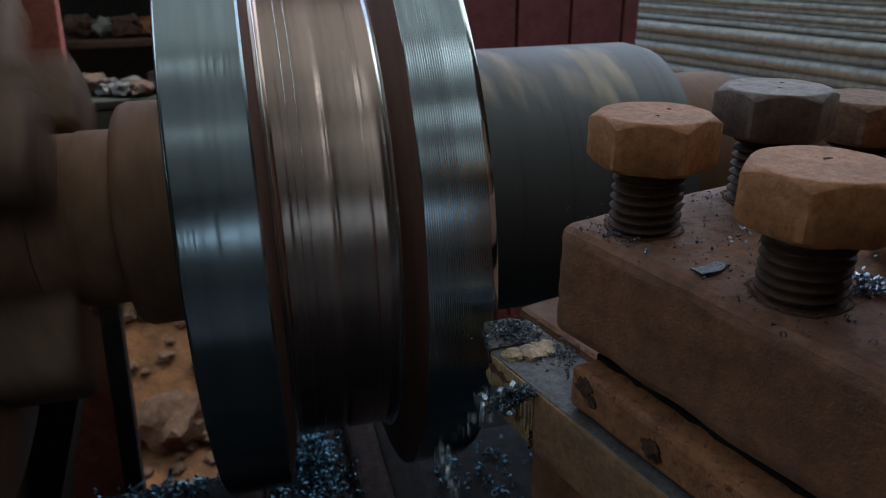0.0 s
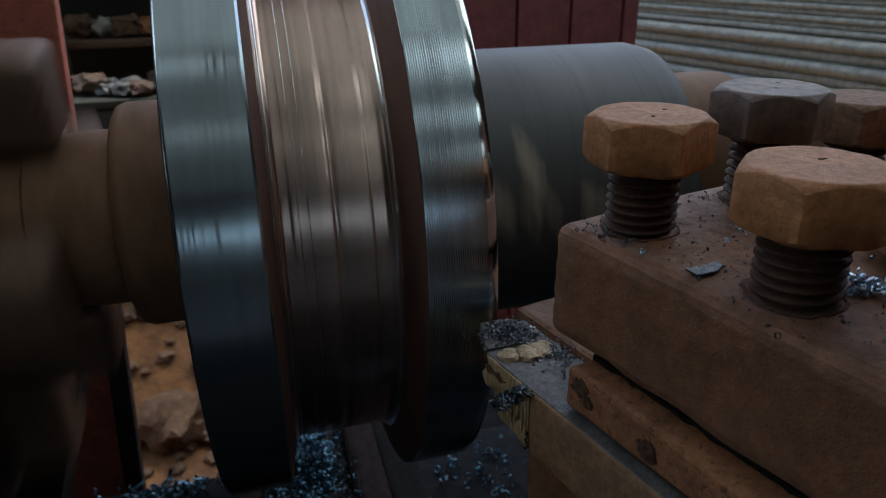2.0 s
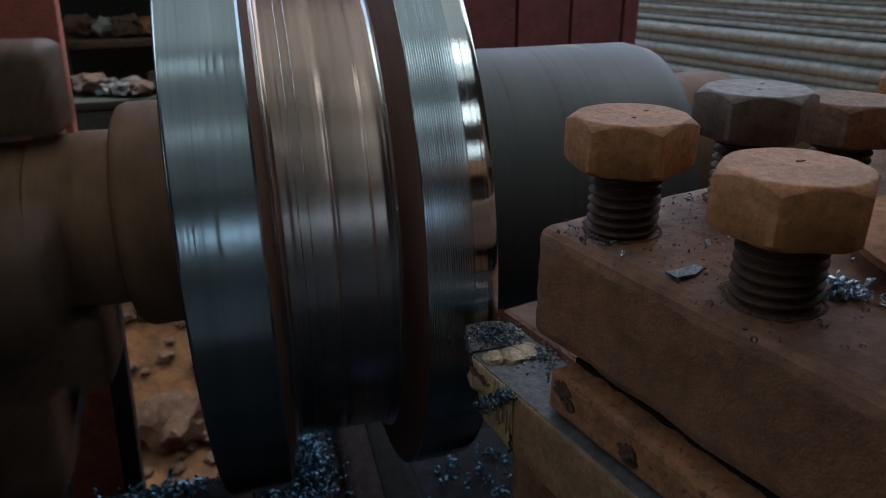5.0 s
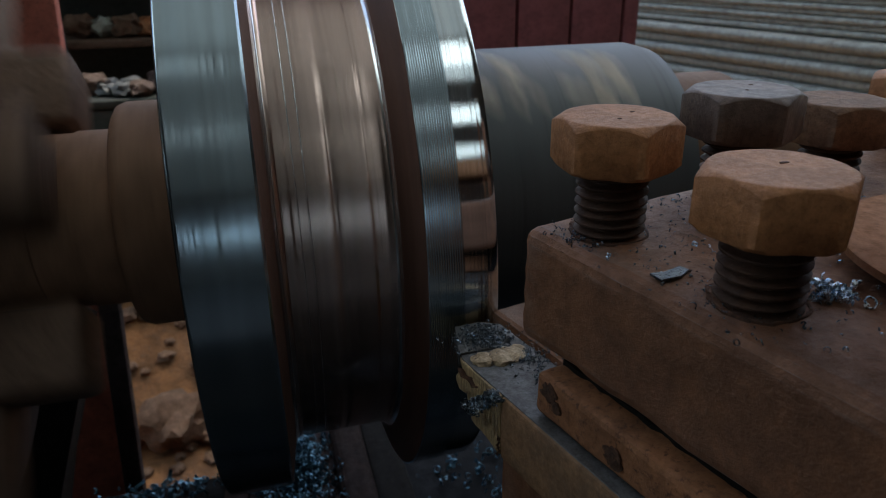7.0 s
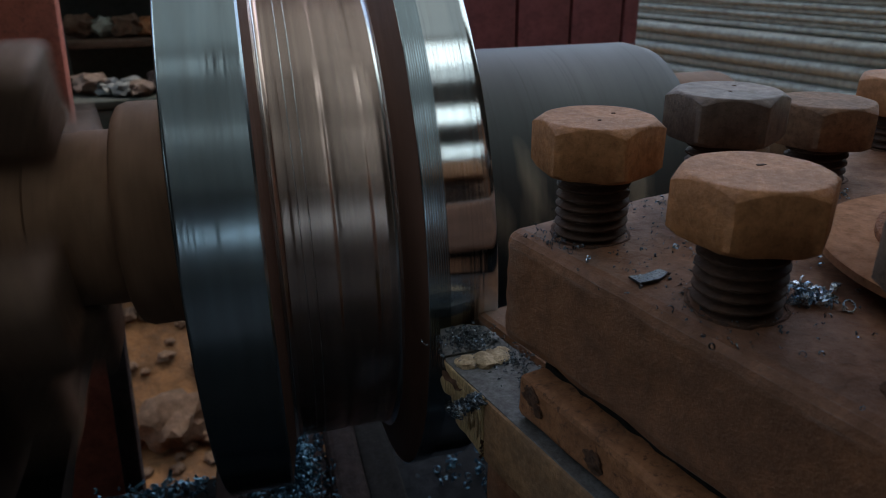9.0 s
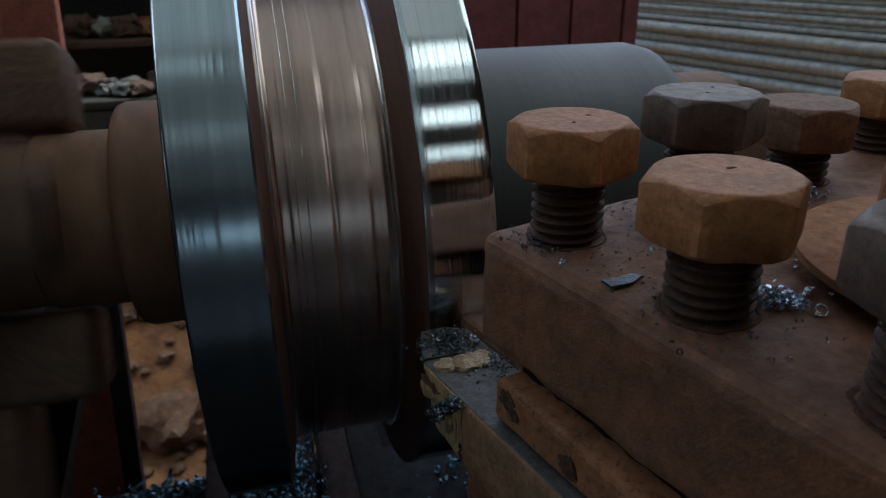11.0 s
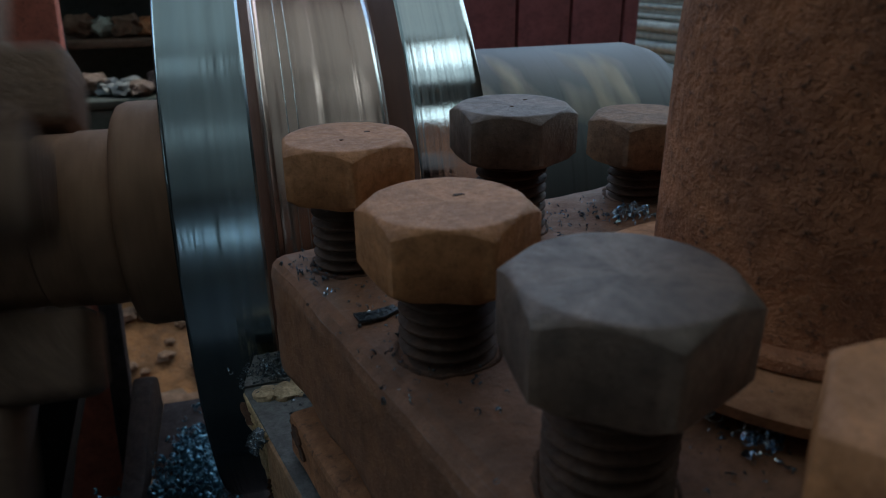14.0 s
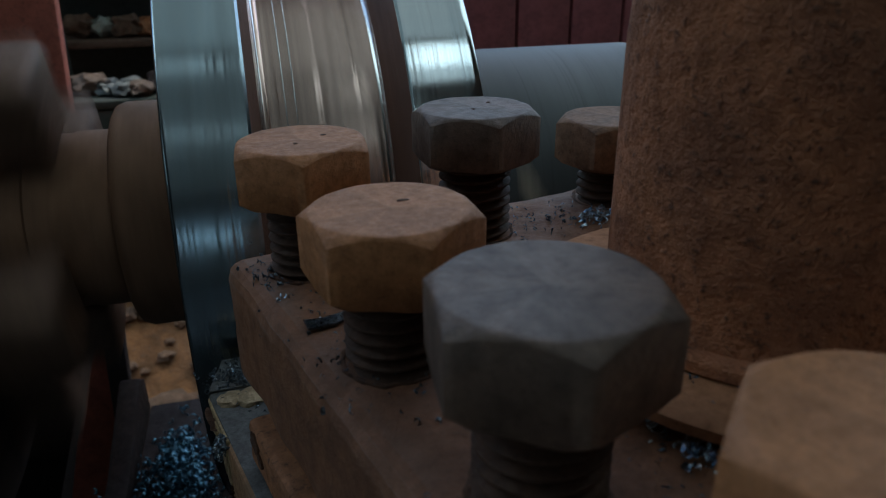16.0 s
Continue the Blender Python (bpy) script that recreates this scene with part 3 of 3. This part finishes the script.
    for v in bm.verts:
        if v.co.x < -0.110:
            for y, z, r in pits:
                d = math.hypot((v.co.y - y) * 0.9, (v.co.z - z) * 0.8) / r + 0.35 * noise.noise(v.co * 400)
                if d < 1:
                    v.co.x += 0.0004 * (1 - d * d)
    part("bar", bm, SHIM, s)
    # Ragged black strip painted in for the shadow line under the block
    gap_shade = [(-0.0868, -0.110), (-0.0868, 0.0885)] + [(-0.1022 + 0.0018 * noise.noise(Vector((k * 0.9, 3, 0))) + 0.0008 * noise.noise(Vector((k * 3.1, 1, 5))), 0.0885 - 0.1985 * k / 60) for k in range(61)]
    part("gap_shade", prism(gap_shade, 1.0620, 1.0650), NEAR_BLACK, s, "black ragged strip for the shadow in the gap under the block")
    # Thin dark discs paint the shade that the shallow pits lack
    rng = random.Random(2)
    for y, z, r in pits:
        n, r = 24, r * 0.8
        ring = [(r * rng.uniform(0.6, 1.0) * math.cos(2 * math.pi * k / n), r * rng.uniform(0.55, 1.15) * math.sin(2 * math.pi * k / n)) for k in range(n)]
        part("pit", prism(ring, -0.0004, 0.0003), HOLLOW_DARK, s, "dark disc with the rust and shade of a pit", pose(-0.1131, y, z) @ Matrix.Rotation(radians(-90), 4, "Y"))
    return s


def bead(path, radius, seed, lumps=0.5):
    """A lumpy run along a path, for the dark crevice and crack."""
    bm = bmesh.new()
    rows = []
    for k, p in enumerate(path):
        p = Vector(p)
        ahead = Vector(path[min(k + 1, len(path) - 1)]) - Vector(path[max(k - 1, 0)])
        q = ahead.to_track_quat("X", "Z").to_matrix()
        size = radius * (1.0 if 0 < k < len(path) - 1 else 0.3)
        row = []
        for i in range(10):
            a = 2 * math.pi * i / 10
            r = size * (1 + lumps * noise.noise(p * 500 + Vector((math.cos(a), math.sin(a), seed))))
            row.append(bm.verts.new(p + q @ Vector((0, r * math.cos(a), 0.20 * r * math.sin(a)))))
        rows.append(row)
    for a, b in zip(rows, rows[1:]):
        for i in range(10):
            j = (i + 1) % 10
            bm.faces.new((a[i], a[j], b[j], b[i]))
    bm.faces.new(rows[0][::-1])
    bm.faces.new(rows[-1])
    return bm


def cutting_tool():
    t = thing("cutting_tool", "brazed steel lathe tool with gold braze, dusted with chips", "cutting tool", post_pose())
    z0, z1 = 1.0175, 1.0455
    shank = prism([(-0.1180, -0.11), (-0.0865, -0.11), (-0.0865, 0.118), (-0.1180, 0.104)], z0, z1, 0.0012)
    part("shank", roughened(shank, 3, 0.0004, 90.0), TOOLSIDE, t, "dark scaled tool shank")
    outline = [(-0.1177, 0.1045), (-0.0868, 0.1185), (-0.0872, 0.149), (-0.0945, 0.1550), (-0.1060, 0.1570), (-0.1172, 0.1345)]
    foot = [(-0.1177, 0.1045), (-0.0868, 0.1185), (-0.0885, 0.143), (-0.0945, 0.1475), (-0.1025, 0.1490), (-0.1150, 0.1290)]
    nose = solid([(x, y, z0 + 0.0005) for x, y in foot], [(x, y, z1 - 0.0002) for x, y in outline])
    bmesh.ops.bevel(nose, geom=list(nose.edges), offset=0.0008, segments=2, affect="EDGES", profile=0.5)
    part("nose", roughened(nose, 5, 0.0007, 160.0), NOSE, t, "gold-streaked ground nose of the tool")
    top = prism([(-0.1172, -0.109), (-0.0870, -0.109), (-0.0870, 0.1485), (-0.0946, 0.1546), (-0.1058, 0.1566), (-0.1166, 0.1345)], z1 - 0.0006, z1 + 0.0003, 0.0002, 1)
    part("top_face", top, TOOL, t, "grey rubbed upper face of the tool")
    tip = prism([(-0.1150, 0.1365), (-0.0990, 0.1330), (-0.0876, 0.1380), (-0.0876, 0.1490), (-0.0946, 0.1553), (-0.1062, 0.1573), (-0.1165, 0.1368)], z1 - 0.005, z1 + 0.0012, 0.0006)
    part("insert", roughened(tip, 3, 0.0003, 200.0), TOOL, t, "grey carbide tip")
    part("braze", blobs(((-0.1100, 0.1282, z1 + 0.0004, 0.0052, 0.0048, 0.0020), (-0.1035, 0.1262, z1 + 0.0006, 0.0050, 0.0058, 0.0022), (-0.0975, 0.1262, z1 + 0.0004, 0.0056, 0.0060, 0.0018), (-0.0930, 0.1290, z1 + 0.0002, 0.0034, 0.0034, 0.0014)), 1.0, 0.28), BRASS, t, "lumpy pale gold braze seam")
    # Dark bead painted in for the shade of the crevice
    part("crevice", bead([(-0.1184 + 0.0001 * k, 0.1195 + 0.0022 * k, z1 - 0.0046 - 0.0008 * math.sin(k * 1.7)) for k in range(8)], 0.0014, 2.0, 0.9), HOLLOW_DARK, t, "dark bead with the shade of the crevice under the braze")
    part("scale", blobs([(-0.1172 + 0.0004 * f, 0.1215 + 0.0110 * f, z1 - 0.0075 - 0.003 * f, 0.0009, 0.0050, 0.0040) for f in (0.0, 0.5, 1.0)], 5.0), NOSE, t, "dark scaled hollow beside the seam")
    rng = random.Random(5)
    for k in range(12):
        f = (k + rng.random()) / 12
        y, wide, low = 0.1052 + 0.022 * f, rng.uniform(0.0003, 0.0008), rng.uniform(0.005, 0.012)
        part("streak", blobs([(-0.1179 + (y - 0.1045) * 0.03 + 0.045 * max(0.0, f - 0.35) * 0.05, y, z1 - 0.0140 - low * 0.4 * f, 0.0006, wide, low * 0.5)], k * 1.3), BRASS, t, "run of gold braze down the side")
    # Dark bead painted in for the shade of the crack
    part("crack", bead([(-0.1184, 0.1045 + 0.0006 * math.sin(k * 2.1), z0 + 0.0005 + 0.0013 * k) for k in range(8)], 0.0008, 6.0, 0.9), HOLLOW_DARK, t, "dark bead with the shade of a crack at the end of the shank")
    return t


CARRIAGE = carriage()
POST_OB = tool_post()
PACKING = packing()
TOOL_OB = cutting_tool()

# ---- behind the lathe ----


def red_gate():
    g = thing("red_partition", "red-painted upright boards behind the lathe's headstock", "partition", pose(0, 0, 0))
    part("board", box(-0.50, 0.0, 0.0, 0.02, 0.0, 1.6, 0.003), RED, g, "", pose(-0.300, 0.362, 0.0, 0, 3.0, 0))
    part("board", box(-0.072, 0.0, 0.0, 0.02, 0.0, 1.6, 0.003), RED, g, "", pose(-0.249, 0.352, 0.0, 0, 3.6, 0))
    part("brace", box(-0.022, 0.0, 0.0, 0.02, 0.0, 0.92, 0.002), DARK_IRON, g, "near-black wooden brace", pose(-0.227, 0.330, 0.0, 0, 3.7, 0))
    return g


def maroon_gate():
    g = thing("plank_gate", "maroon-painted plank gate with dark gaps", "gate", pose(0, 0, 0))
    me = mesh_of("plank", box(0, 0.156, 0, 0.03, 0.05, 1.5, 0.004), MAROON)
    for k in range(4):
        part("plank", me, MAROON, g, "", pose(0.414 + 0.1635 * k, 1.5, 0))
    part("plank", box(1.068, 1.114, 1.5, 1.53, 0.05, 1.5, 0.004), MAROON, g)
    # Added dark sheet that stands for the shade seen through the gaps
    part("gap_dark", box(0.41, 1.112, 1.531, 1.545, 0.06, 1.49), DARK, g, "dark sheet added behind the planks to keep the gaps dark")
    return g


red_gate()
maroon_gate()


def pipe_bundle(name, label, start, end, rows, cols, radius, material):
    a, b = Vector(start), Vector(end)
    turn = (b - a).to_track_quat("X", "Z").to_matrix().to_4x4()
    g = thing(name, label, "pipe stack", Matrix.Translation(a) @ turn)
    me = mesh_of("pipe", spun([(0, radius * 0.8), (0, radius), ((b - a).length, radius), ((b - a).length, radius * 0.8)], 16), material)
    for r in range(rows):
        for c in range(cols):
            part("pipe", me, material, g, "", pose(random.uniform(-0.2, 0.2), (c + 0.5 * (r % 2)) * radius * 2.02, r * radius * 1.76))
    return g


pipe_bundle("pipe_stack", "stack of long thin grey-green steel pipes on a rack", (2.00, 4.4, 0.82), (3.10, 1.2, 0.80), 9, 7, 0.016, PIPE)
pipe_bundle("pipe_stack", "stack of long grey-green steel pipes under the thinner ones", (1.98, 4.4, 0.43), (3.08, 1.2, 0.41), 7, 6, 0.032, PIPE)
pipe_bundle("pipe_stack", "stack of long grey-green steel pipes near the floor", (1.96, 4.4, 0.22), (3.06, 1.2, 0.22), 2, 5, 0.04, PIPE)


def pipe_rack():
    r = thing("pipe_rack", "rough brown timber rack that carries the pipes", "rack", pose(0, 0, 0))
    for t in (0.12, 0.5, 0.88):
        x, y = 2.0 + 1.1 * t, 4.4 - 3.2 * t
        for dx in (0.42,):
            part("post", box(x + dx, x + dx + 0.05, y + 0.02, y + 0.07, 0, 1.15, 0.004), WOOD, r)
        for z in (0.12, 0.33):
            part("beam", box(x - 0.07, x + 0.47, y - 0.04, y + 0.019, z, z + 0.045, 0.004), WOOD, r)
    return r


pipe_rack()


def shelf():
    g = thing("shelf_rack", "dark workshop shelf crowded with dusty parts", "shelf", pose(0, 0, 0))
    part("back_panel", box(-1.2, 0.2, 2.30, 2.32, 0.0, 1.5), DARK, g)
    for z in (0.60, 0.93, 1.25):
        part("board", box(-1.2, 0.2, 1.98, 2.299, z, z + 0.022, 0.003), WOOD, g)
    for x in (-1.2, -0.56, 0.16):
        part("upright", box(x, x + 0.035, 1.955, 1.979, 0.0, 1.5, 0.003), DARK, g)
    return g


shelf()


def lump(name, label, category, x, y, z, size, squash, material, seed, group=""):
    bm = bmesh.new()
    bmesh.ops.create_icosphere(bm, subdivisions=3, radius=size)
    for v in bm.verts:
        n = v.co.normalized()
        v.co *= 1 + 0.45 * noise.noise(n * 1.6 + Vector((seed, 0, 0))) + 0.28 * noise.noise(n * 4 + Vector((0, seed, 0))) + 0.1 * noise.noise(n * 11 + Vector((0, 0, seed)))
        v.co.z *= squash
    low = min(v.co.z for v in bm.verts)
    return thing(name, label, category, pose(x, y, z - low * 0.9, 0, 0, seed * 40), bm, material, group)


crate = thing("tool_box", "dark green metal tool box below the shelf", "tool box", pose(-0.40, 1.80, 0.0))
part("body", box(-0.16, 0.22, -0.12, 0.12, 0.0, 0.80, 0.01), DARK, crate)
part("lid", box(-0.165, 0.225, -0.125, 0.125, 0.801, 0.825, 0.006), DARK, crate)
for i in range(16):
    lump("scrap_metal", "small pale grey metal scrap lying on the tool box", "scrap", -0.54 + 0.022 * i + random.uniform(-0.01, 0.01), 1.72 + random.uniform(-0.02, 0.12), 0.825, random.uniform(0.022, 0.046), 0.6, random.choice((GREYBOLT, DARK_IRON, SHAFT)), i * 1.7, "scraps on the tool box")
for i, (x, mat, size) in enumerate(((-0.50, WOOD, 0.05), (-0.43, PIPE, 0.04), (-0.36, STONE, 0.055), (-0.30, WASHER, 0.04), (-0.24, WOOD, 0.045))):
    lump("dusty_part", "dusty machine part on the shelf", "machine part", x, 2.08, 0.953, size, 0.7, mat, 5 + i * 2.3, "parts on the shelf")


def bank(x, y):
    """Height of the earth banked up against the tool box."""
    f = min(1.0, max(0.0, (y - 1.15) / 0.48))
    return 0.25 * f * f * (3 - 2 * f) * (1 - 0.25 * min(1.0, max(0.0, (x + 0.45) / 0.3))) + f * 0.03 * noise.noise(Vector((x * 7, y * 7, 0.3))) + f * 0.012 * noise.noise(Vector((x * 25, y * 25, 1.3)))


def earth_bank():
    bm, n, m = bmesh.new(), 60, 30
    grid = [[bm.verts.new((-1.1 + 1.5 * i / n, 1.13 + 0.54 * j / m, bank(-1.1 + 1.5 * i / n, 1.13 + 0.54 * j / m) if j else -0.01)) for i in range(n + 1)] for j in range(m + 1)]
    grid.append([bm.verts.new((v.co.x, 1.673, -0.01)) for v in grid[-1]])
    for a, b in zip(grid, grid[1:]):
        for i in range(n):
            bm.faces.new((a[i], a[i + 1], b[i + 1], b[i]))
    thing("earth_bank", "loose orange earth banked up behind the lathe", "earth", pose(0, 0, 0), bm, EARTH, kind="stuff")


earth_bank()


def stones():
    random.seed(7)
    for i in range(90):
        x, y = random.uniform(-0.75, 0.05), random.uniform(0.75, 1.62)
        lump("stone", "rough brown stone lying on the earth", "stone", x, y, bank(x, y) - 0.004, random.choice((0.014, 0.018, 0.022, 0.03, 0.04)), 0.55, STONE, i * 0.77, "stones on the earth")
    lump("stone", "large rough brown stone on the earth", "stone", -0.30, 1.22, 0.0, 0.085, 0.8, STONE, 3.3, "stones on the earth")


stones()

# ---- chips and shavings ----


def curl(bm, at, size, rng, turns=1.0, flat=0.6):
    """One bent ribbon of cut steel with thickness."""
    m = Matrix.Translation(at) @ Euler((rng.uniform(0, 6.3), rng.uniform(0, 6.3), rng.uniform(0, 6.3))).to_matrix().to_4x4()
    steps = 5 if turns < 1.2 else int(7 * turns)
    r, w, th, climb = size * rng.uniform(0.3, 0.5), size * rng.uniform(0.18, 0.4), size * 0.06, size * rng.uniform(0.1, 0.5)
    rows = []
    for k in range(steps + 1):
        a = 2 * math.pi * turns * k / steps * 0.7
        row = []
        for dr, dz in ((0, 0), (th, 0), (th, w), (0, w)):
            row.append(bm.verts.new(m @ Vector(((r + dr) * math.cos(a), (r + dr) * math.sin(a), dz + climb * k / steps))))
        rows.append(row)
    for a, b in zip(rows, rows[1:]):
        for i in range(4):
            bm.faces.new((a[i], a[(i + 1) % 4], b[(i + 1) % 4], b[i]))
    bm.faces.new(rows[0][::-1])
    bm.faces.new(rows[-1])


def shavings(spots, seed, material, name, label, m):
    """Spots of (x, y, z, spread x, spread y, heap, count, size)."""
    rng = random.Random(seed)
    bm = bmesh.new()
    for x, y, z, sx, sy, heap, count, size in spots:
        for _ in range(count):
            dx, dy = rng.gauss(0, 0.5), rng.gauss(0, 0.5)
            up = heap * max(0.0, 1 - math.hypot(dx, dy)) * rng.random()
            curl(bm, Vector((x + dx * sx, y + dy * sy, z + up + size * 0.2)), size * rng.uniform(0.5, 1.3), rng, rng.choice((0.6, 0.8, 1.0, 1.6)))
    return thing(name, label, "metal shavings", m, bm, material, kind="stuff")


POST_CHIPS = shavings((
    (-0.0718, 0.0180, TOP, 0.005, 0.007, 0.006, 42, 0.0034), (-0.0640, 0.0172, TOP, 0.010, 0.003, 0.002, 18, 0.0024),
    (0.0122, 0.0705, TOP, 0.009, 0.007, 0.005, 60, 0.0026), (-0.0563, -0.0355, TOP, 0.007, 0.005, 0.003, 26, 0.0032),
    (-0.0600, -0.0250, TOP, 0.003, 0.002, 0.001, 2, 0.0036), (-0.0410, -0.0210, TOP + 0.0085, 0.006, 0.002, 0.0, 5, 0.0026),
    (-0.0470, 0.0308, TOP, 0.008, 0.008, 0.0, 6, 0.0020), (-0.0640, 0.0630, TOP, 0.008, 0.008, 0.002, 14, 0.0018),
    (-0.1023, 0.0702, TOP, 0.004, 0.004, 0.0, 2, 0.0022), (-0.0300, 0.0500, TOP, 0.020, 0.014, 0.0, 14, 0.0018), (-0.0900, 0.0600, TOP, 0.030, 0.040, 0.0, 16, 0.0012), (-0.0200, 0.0900, TOP, 0.050, 0.012, 0.0, 30, 0.0013), (-0.0700, -0.0200, TOP, 0.030, 0.040, 0.0, 14, 0.0013)), 3, CHIP,
    "steel_shavings", "blue glinting steel shavings on the tool post", post_pose())
POST_CRUMBS = shavings((
    (-0.0586, 0.0982, TOP, 0.030, 0.006, 0.0, 70, 0.0013), (-0.1000, 0.0870, TOP, 0.007, 0.009, 0.0, 70, 0.0013), (-0.0880, 0.0868, TOP, 0.022, 0.022, 0.0, 90, 0.0012),
    (-0.0640, 0.0600, TOP, 0.030, 0.030, 0.0, 110, 0.0012), (-0.0950, 0.0350, TOP, 0.010, 0.030, 0.0, 70, 0.0012), (-0.0890, 0.0270, TOP, 0.024, 0.024, 0.0, 110, 0.0013), (0.0000, 0.0800, TOP, 0.040, 0.016, 0.0, 110, 0.0014),
    (-0.0800, -0.0500, TOP, 0.025, 0.030, 0.0, 90, 0.0013), (-0.0560, -0.0330, TOP, 0.014, 0.010, 0.0, 60, 0.0015), (-0.0350, -0.0250, TOP + 0.0085, 0.020, 0.006, 0.0, 40, 0.0012)), 4, DARKCHIP,
    "steel_crumbs", "fine dark steel crumbs strewn over the tool post", post_pose())
TOOL_CHIPS = shavings((
    (-0.1010, 0.1425, 1.0467, 0.012, 0.011, 0.0014, 520, 0.0016), (-0.0950, 0.1230, 1.0459, 0.012, 0.016, 0.0003, 240, 0.0015), (-0.0930, 0.1080, 1.0459, 0.006, 0.014, 0.0, 40, 0.0012),
    *((-0.1188 + 0.00015 * k, 0.1070 + 0.0028 * k, 1.0445 - 0.0027 * k, 0.0010, 0.0034, 0.0030, 80, 0.0017) for k in range(8))), 5, DARKCHIP,
    "steel_crumbs", "fine dark steel crumbs heaped on the tool's tip", post_pose())
TOOL_GLINTS = shavings((
    (-0.1010, 0.1410, 1.0470, 0.012, 0.010, 0.0012, 34, 0.0015), (-0.0950, 0.1230, 1.0462, 0.010, 0.012, 0.0003, 10, 0.0014),
    *((-0.1191 + 0.00015 * k, 0.1070 + 0.0028 * k, 1.0445 - 0.0027 * k, 0.0008, 0.0034, 0.0030, 30, 0.0017) for k in range(8))), 6, CHIP,
    "steel_shavings", "bright steel shavings caught on the tool's tip", post_pose())
TROUGH_CHIPS = shavings(((0.008, 0.110, 0.756, 0.034, 0.075, 0.034, 760, 0.0065), (0.022, 0.085, 0.756, 0.018, 0.03, 0.050, 200, 0.0065), (0.015, 0.03, 0.756, 0.028, 0.045, 0.018, 240, 0.0065),
                          (0.050, 0.05, 0.772, 0.003, 0.06, 0.002, 14, 0.0045)), 8, BEDCHIP,
                         "steel_shavings", "heap of blue glinting steel shavings in the carriage's trough", pose(0, 0, 0))
shavings(((-0.11, 0.095, 0.752, 0.06, 0.02, 0.010, 110, 0.0075), (0.17, 0.05, 0.752, 0.05, 0.05, 0.004, 60, 0.006), (0.23, 0.0, 0.752, 0.06, 0.04, 0.004, 40, 0.006)), 9, BEDCHIP,
         "steel_shavings", "scattered steel shavings on the grey lathe bed", pose(0, 0, 0))
flake = prism([(-0.006, -0.002), (0.001, -0.003), (0.006, -0.001), (0.0055, 0.002), (-0.001, 0.0015), (-0.0055, 0.003)], 0.0, 0.0007)
FLAKE = thing("metal_flake", "flat grey metal flake lying on the tool post", "metal flake", post_pose() @ pose(-0.0970, 0.0500, TOP + 0.0005), flake, DARKCHIP)


rng = random.Random(21)
string = bmesh.new()
for k in range(26):
    f = k / 25
    curl(string, Vector((0.004 - 0.018 * f + 0.006 * math.sin(f * 9), rng.uniform(-0.004, 0.004), -0.052 * f + rng.uniform(-0.003, 0.003))), rng.uniform(0.003, 0.0065), rng, rng.choice((0.8, 1.0, 1.6)))
FALLING = thing("falling_shaving", "bright curled string of steel shavings dropping off the tool", "metal shavings", pose(0.0715, -0.216, 1.031), string, CHIP, kind="stuff")

spray = bmesh.new()
for k in range(18):
    curl(spray, Vector((rng.uniform(-0.010, 0.009), rng.uniform(-0.003, 0.003), rng.uniform(-0.006, 0.006))), rng.uniform(0.004, 0.008), rng, rng.choice((0.6, 0.8, 1.0)))
SPRAY = thing("flung_shaving", "bright tangle of thin steel shavings flung off the tool", "metal shavings", pose(0.0854, -0.227, 1.034), spray, CHIP, kind="stuff")

# ---- movement ----
TURN_RATE = 926.5           # degrees a second
FEED = ((0, 0), (0.5, 0.0002), (1, 0), (1.5, -0.001), (2, -0.0016), (2.5, -0.0025), (3, -0.0035), (3.5, -0.0047), (4, -0.0058), (5.2, -0.0088),
        (6.5, -0.0119), (7, -0.0132), (7.5, -0.0151), (8, -0.0166), (8.5, -0.0183), (9, -0.0200), (10, -0.0234), (10.8, -0.0265), (11.3, -0.0335), (11.5, -0.0384),
        (12, -0.0635), (12.5, -0.0875), (13, -0.0936), (13.5, -0.0976), (14, -0.0995), (14.5, -0.1029), (15, -0.1061), (15.5, -0.1091), (16, -0.1123))


def motions():
    spin = [(k / 15, AXIS @ pose(0, 0, 0, TURN_RATE * k / 15)) for k in range(241)]
    walk(FALLING, [(0, pose(0.0715, -0.216, 1.031)), (0.1, pose(0.071, -0.220, 0.985, 10)), (0.2, pose(0.074, -0.230, 0.870, 40)), (0.27, pose(0.073, -0.235, 0.806, 85)), (16, pose(0.073, -0.235, 0.806, 85))])
    walk(SPRAY, [(0, pose(0.0854, -0.227, 1.034)), (0.4, pose(0.0854, -0.227, 1.034)), (0.5, pose(0.0714, -0.217, 1.0184, 0, 20)), (0.56, pose(0.066, -0.222, 0.95, 0, 60)), (0.64, pose(0.064, -0.235, 0.806, 0, 85)), (16, pose(0.064, -0.235, 0.806, 0, 85))])
    for ob in (WHEEL, CHUCK):
        walk(ob, spin)
    for x, band in SKIN:
        walk(band, [(t, pose(min(0.0, max(SKIN_X0, 0.0955 + s - SKIN_PITCH) - x), 0, 0)) for t, s in FEED])
    for ob in (POST_OB, PACKING, TOOL_OB, POST_CHIPS, POST_CRUMBS, TOOL_CHIPS, TOOL_GLINTS):
        walk(ob, [(t, post_pose(s)) for t, s in FEED])
    for ob in (CARRIAGE, TROUGH_CHIPS):
        walk(ob, [(t, pose(s, 0, 0)) for t, s in FEED])
    walk(FLAKE, [(t, post_pose(s) @ pose(-0.0970, 0.0500, TOP + 0.0005)) for t, s in FEED])


motions()
